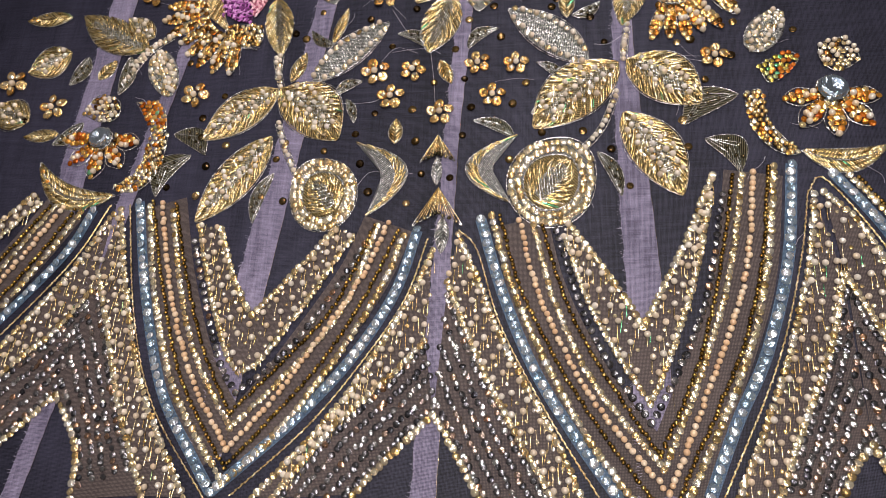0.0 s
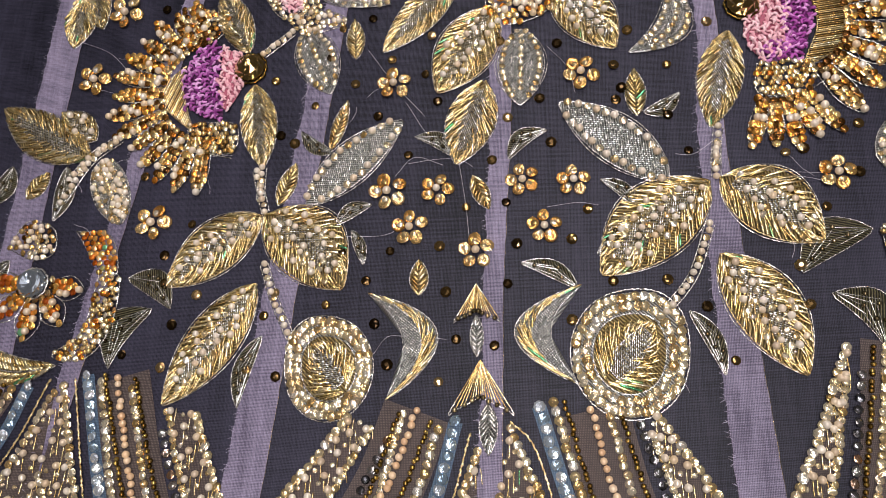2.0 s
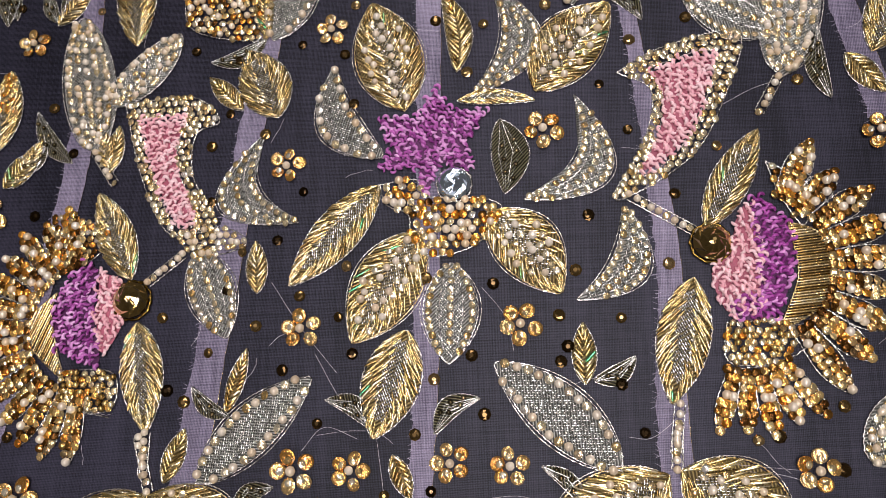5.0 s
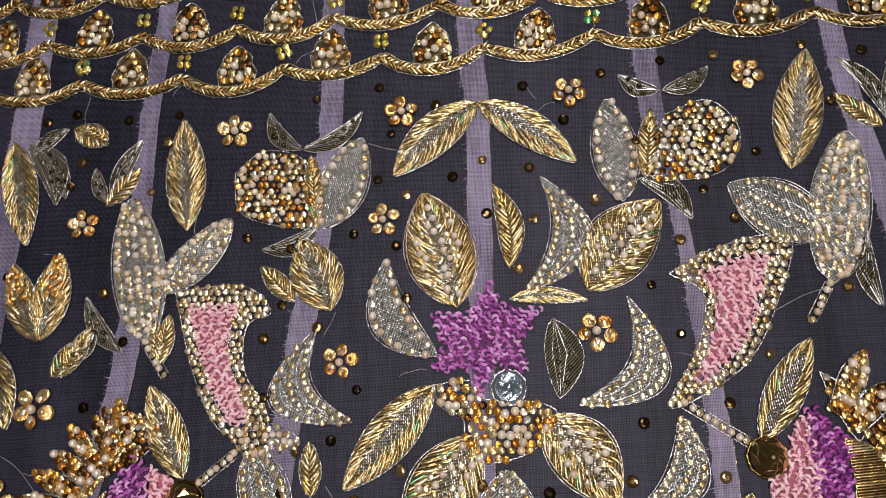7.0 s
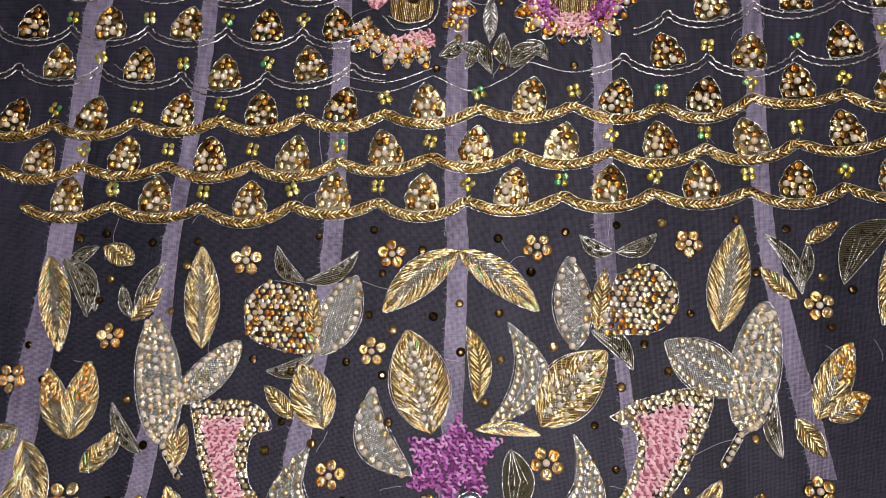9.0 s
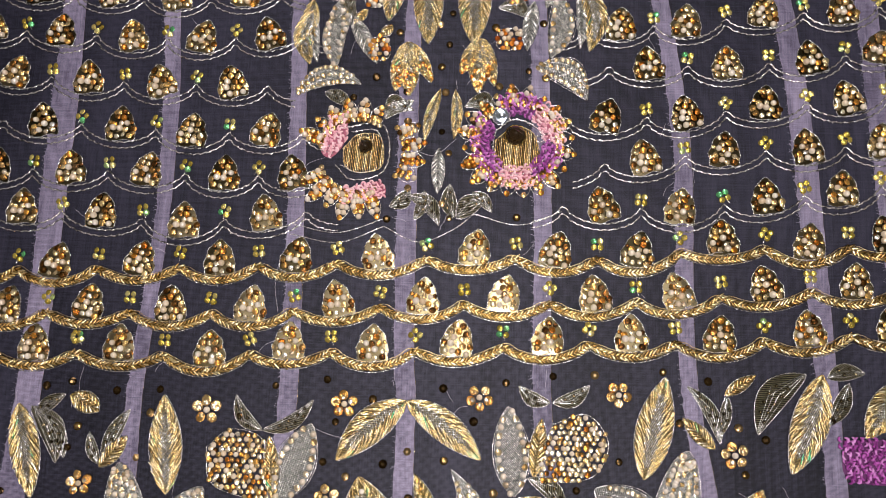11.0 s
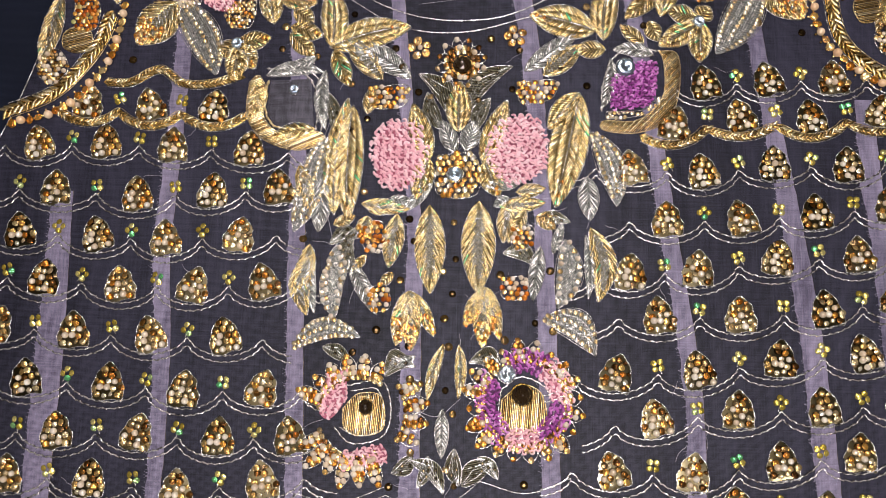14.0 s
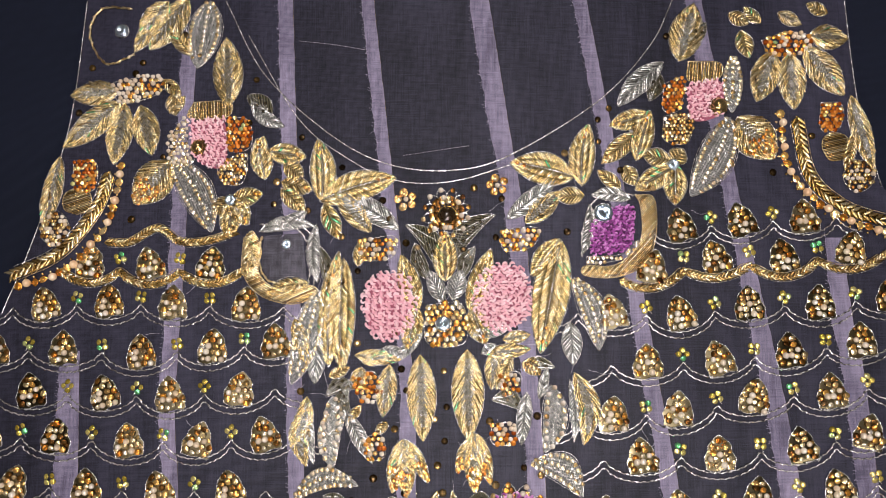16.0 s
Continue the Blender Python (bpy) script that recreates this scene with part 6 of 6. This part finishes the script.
leaf('E', 115, 602, 103, 605, 8.8, 0)
leaf('E', 116, 601, 121, 607, 8.9, 0)
leaf('A', 163, 651, 154, 628, 14.3, 0)
leaf('A', 170, 650, 170, 624, 14.2, 0)
leaf('A', 177, 653, 192, 630, 15.7, 0)
leaf('A', 179, 658, 196, 656, 13.1, 0)
leaf('A', 121, 647, 129, 674, 17, 0)
leaf('S', 114, 647, 93, 627, 10, -1)
leaf('F', 110, 644, 107, 629, 8.4, 0)
leaf('E', 107, 623, 89, 618, 9.4, 0)
leaf('E', 100, 602, 107, 625, 10, 0)
leaf('E', 101, 615, 85, 601, 8.8, 0)
leaf('E', 95, 600, 99, 591, 7.7, 0)
leaf('A', 195, 630, 202, 596, 10.1, 0)
leaf('A', -155, 608, -161, 575, 10, 0)
leaf('E', -106, 636, -104, 626, 7.7, 0)
leaf('E', 149, 661, 152, 648, 8.3, 0)
leaf('F', 134, 665, 122, 656, 7.7, 0)
leaf('S', -65, 573, -41, 575, 6.5, 2.5)
leaf('S', -40, 576, -39, 550, 6, -2)
leaf('E', -43, 550, -62, 545, 7.5, -1.5)
leaf('E', -70, 570, -71, 553, 7.5, 2)
leaf('S', -44, 582, -60, 576, 5.5, 1.5)
leaf('A', -49, 535, -43, 515, 8.5, 0)
leaf('E', -22, 557, -20, 569, 6, 0)
leaf('A', -20, 516, -8, 519, 6.5, 0)
leaf('A', 40, 525, 52, 527, 6.5, 0)
leaf('T', -20, 514, -22, 504, 7.5, 0)
leaf('E', 44, 518, 37, 504, 6.5, 0)
leaf('E', 48, 515, 56, 511, 5.5, 2)
leaf('A', -43, 502, -50, 481, 9, 1.8)
leaf('C', -32, 502, -35, 479, 9, 1.4)
leaf('S', 97, 585, 80, 587, 6.5, -1.5)
leaf('S', 79, 583, 75, 561, 6, 2)
leaf('E', 93, 590, 83, 598, 6.5, 0)
leaf('A', -64, 616, -68, 600, 7.5, 0)
leaf('E', 67, 556, 63, 539, 6, 0)
leaf('S', 26, 528, 44, 531, 5, -1.5)
leaf('S', 6, 528, -6, 516, 5, 0)
leaf('E', -110, 643, -102, 635, 6.1, 0)
leaf('E', -107, 627, -100, 635, 6.1, 0)
leaf('A', -113, 675, -124, 656, 9.4, 0)
leaf('E', -98, 654, -109, 669, 7.7, 0)
leaf('E', 144, 669, 153, 664, 7.2, 0)
leaf('E', 158, 664, 151, 672, 6.1, 0)
leaf('A', 166, 669, 176, 663, 7.6, 0)
leaf('E', 188, 668, 179, 673, 6.6, 0)
leaf('E', 196, 614, 190, 596, 5.5, 0)
leaf('E', -159, 594, -162, 581, 5.5, 0)
leaf('F', -40, 567, -35, 545, 6.1, 1)
fringe(17, 580, 5.9, 11.2, 0, 6.2832, 12, ('pearl', 'crystal', 'brown_crystal'))
big_gem(17, 579, 3.8, 'black', 'dark round gemstone of the neckline flower')
bead_patch([(-22, 568), (-6, 570), (-7, 561), (-20, 560)], ('topaz', 'pearl', 'topaz'), 2.3, 1.15, 'topaz and pearl cluster at the neckline')
bead_patch([(40, 572), (56, 573), (54, 565), (42, 563)], ('topaz', 'pearl', 'topaz'), 2.3, 1.15, 'topaz and pearl cluster at the neckline')
daisy(-1, 586, 6, 0.54)
daisy(39, 592, 6, 0.50)
gold_patch([(-72, 570), (-68, 573), (-64, 565), (-65, 555), (-57, 548), (-42, 549), (-40, 545), (-50, 541), (-64, 545), (-72, 555)], 0.4, 'gold thread border of a square motif')
net_patch = thing('net_window', -54, 561, 'pale grey net window with a small stone', 'net patch')
dome(net_patch, 'net', [(-63, 571), (-46, 572), (-44, 551), (-60, 550), (-64, 558)], PALE_NET, .1, .2)
cord_line('silver cord frame of a net window', 0.7, False, (-65, 576), (-48, 576), (-40, 565), (-41, 549))
cord_line('silver cord frame of a net window', 0.7, False, (-63, 574), (-49, 574), (-43, 564), (-43, 550))
cord_line('crystal edging of a net window', 0.7, True, (-64, 571), (-65, 560), (-60, 551), (-45, 550))
big_gem(-53, 567, 2, 'clear', 'small pale blue stone on net')
gold_patch([(99, 587), (107, 585), (107, 568), (101, 556), (89, 551), (76, 552), (76, 556), (88, 556), (96, 561), (101, 569), (101, 582)], 0.8, 'gold thread border of a square motif')
knot_patch([(79, 574), (89, 582), (98, 582), (98, 567), (93, 562), (79, 561)], MAGENTA, 'magenta yarn knots in a square motif', 1.9, 1.05)
big_gem(85, 579, 3.9, 'clear', 'round silver blue gemstone on magenta yarn')
cord_line('silver cord frame of a square motif', 0.7, False, (99, 587), (83, 586), (76, 573), (75, 560))
bead_patch([(77, 560), (92, 561), (99, 567), (99, 564), (93, 559), (78, 557)], ('crystal', 'crystal'), 1.9, 0.9, 'crystal edging of a square motif')
knot_patch([(-98, 624), (-82, 625), (-80, 603), (-88, 601), (-96, 608)], PINK, 'pink yarn petals of a shoulder flower', 2.25, 1.2)
big_gem(-93, 611, 3.5, 'gold', 'round olive gemstone of a shoulder flower')
gold_patch([(-96, 632), (-80, 632), (-81, 625), (-98, 625)], 1.57, 'gold thread pad over a shoulder flower')
bead_patch([(-80, 625), (-71, 623), (-70, 611), (-80, 610)], ('rust_bead', 'topaz', 'rust_bead'), 1.9, 1.0, 'rust red crystal patch of a shoulder flower')
bead_patch([(-85, 603), (-72, 608), (-73, 595), (-82, 595)], ('gold_bead', 'crystal', 'topaz'), 1.8, 0.95, 'gold bead patch of a shoulder flower')
bead_patch([(-107, 616), (-99, 625), (-98, 611), (-95, 605), (-105, 603)], ('crystal', 'pearl'), 1.9, 0.95, 'crystal patch beside a shoulder flower')
knot_patch([(123, 636), (139, 639), (140, 623), (125, 619)], PINK, 'pink yarn petals of a shoulder flower', 2.25, 1.2)
big_gem(137, 626, 3.8, 'gold', 'round gold gemstone of a shoulder flower')
gold_patch([(125, 647), (139, 646), (138, 639), (125, 638)], 1.57, 'gold thread pad over a shoulder flower')
bead_patch([(114, 637), (123, 639), (120, 625), (113, 625)], ('rust_bead', 'topaz', 'rust_bead'), 1.9, 1.0, 'rust red crystal patch of a shoulder flower')
bead_patch([(113, 622), (125, 622), (123, 610), (113, 611)], ('gold_bead', 'crystal', 'topaz'), 1.8, 0.95, 'gold bead patch of a shoulder flower')
big_gem(-78, 587, 2.5, 'clear', 'small clear gemstone on gold leaves')
big_gem(116, 600, 2.5, 'clear', 'small clear gemstone on gold leaves')
big_gem(-130, 666, 3, 'clear', 'small clear gemstone in a cord loop')
bead_patch([(-133, 642), (-113, 645), (-111, 637), (-129, 632)], ('pearl', 'topaz', 'pearl'), 2.2, 1.1, 'arc of pearls and topaz over fan leaves')
bead_patch([(158, 656), (170, 660), (181, 657), (177, 650), (162, 649)], ('pearl', 'topaz', 'rust_bead'), 2.2, 1.1, 'arc of pearls and topaz over fan leaves')
cord_line('gold cord loop with crystals', 0.8, True, (-126, 677), (-140, 677), (-145, 665), (-137, 651), (-124, 655))
bead_patch([(-149, 606), (-139, 605), (-139, 593), (-148, 593)], ('rust_bead', 'rust_bead', 'topaz'), 1.9, 1.0, 'rust red crystal block at the armhole')
bead_patch([(182, 627), (191, 626), (189, 615), (181, 615)], ('rust_bead', 'rust_bead', 'topaz'), 1.9, 1.0, 'rust red crystal block at the armhole')
gold_patch([(-140, 587), (-141, 584), (-144, 582), (-148, 582), (-152, 584), (-153, 588), (-152, 591), (-149, 593), (-145, 593), (-141, 591)], 0.3, 'round gold thread pad at the armhole')
gold_patch([(192, 607), (191, 603), (188, 601), (184, 601), (182, 604), (181, 607), (182, 611), (185, 613), (189, 613), (192, 611)], 0.2, 'round gold thread pad at the armhole')
bead_patch([(-149, 576), (-150, 571), (-153, 568), (-157, 568), (-161, 571), (-162, 576), (-161, 580), (-158, 583), (-154, 583), (-151, 580)], ('gold_bead', 'pearl', 'brown_crystal'), 2.0, 1.05, 'oval of gold beads at the armhole')
bead_patch([(203, 594), (201, 590), (197, 587), (193, 587), (190, 590), (189, 594), (191, 598), (194, 601), (199, 600), (202, 598)], ('gold_bead', 'pearl', 'brown_crystal'), 2.0, 1.05, 'oval of gold beads at the armhole')
first_braid = thing('armhole_braid', -133, 581, 'thick gold herringbone braid round the armhole', 'braid', 'armhole braids')
braid(first_braid, [(-133, 599), (-138, 584), (-153, 565), (-174, 555)], 1.7)
second_braid = thing('armhole_braid', 175, 594, 'thick gold herringbone braid round the armhole', 'braid', 'armhole braids')
braid(second_braid, [(171, 619), (175, 594), (189, 580), (205, 574)], 1.7)
bead_chain((-127, 603), (-129, 589), (-134, 574), (-150, 557), (-170, 550))
bead_chain((164, 622), (165, 600), (176, 583.5), (190, 574), (205, 569))
cord_line('silver cord along the neckline', 0.42, False, (-83, 680), (-64, 644), (-33, 615), (-8, 602), (19, 599), (44, 605), (84, 629), (108, 654), (119, 675), (126, 694))
cord_line('silver cord along the neckline', 0.36, False, (-72, 663), (-49, 624), (-28, 606), (-6, 595), (19, 594), (45, 601))
cord_line('silver cord along the armhole edge', 0.36, False, (-147, 681), (-150, 638), (-154, 612), (-165, 571), (-177, 538))
cord_line('silver cord along the armhole edge', 0.36, False, (196, 674), (197, 642), (199, 619), (205, 589))
dots((-29, 601), (-11, 586), (-29, 570), (-24, 586), (29, 591), (41, 586), (38, 569), (24, 564), (4, 565), (-1, 567), (-6, 528), (-22, 555))
dots((-28, 550), (-61, 603), (-71, 622), (-47, 615), (-59, 585), (-58, 595), (-143, 649), (-123, 646), (-101, 664), (-108, 640), (-120, 651), (-109, 607))
dots((-68, 642), (-122, 579), (-148, 628), (89, 626), (84, 611), (84, 621), (107, 590), (141, 600), (159, 596), (177, 612), (154, 638), (116, 659))
dots((93, 598), (69, 606), (58, 578), (69, 571), (-8, 578), (-44, 582))
strand((-49, 660), (-34, 658), (-18, 655))
strand((-34, 504), (-41, 535), (-37, 555))
strand((-2, 606), (12, 608), (27, 610))

# ---- stray fibres ----
wisps = []
for k in range(110):
    x, y, a = RNG.uniform(-150, 150), RNG.uniform(90, 600), RNG.uniform(0, 6.28)
    for j in range(RNG.randint(3, 7)):
        nx, ny = x + 1.6 * math.cos(a), y + 1.6 * math.sin(a)
        wisps.append((x, y, nx, ny))
        x, y, a = nx, ny, a + RNG.uniform(-.5, .5)
v, f = gather(S_BIT, [((a + c) / 2, (b + d) / 2, .5, math.hypot(c - a, d - b) * 1.05, .05, math.atan2(d - b, c - a), 0) for a, b, c, d in wisps])
tagged(new("stray_fibre", make_mesh("stray_fibre", v * MM, f, YARN, True)), "fine pale stray fibres on the dark organza", "thread", kind="stuff")
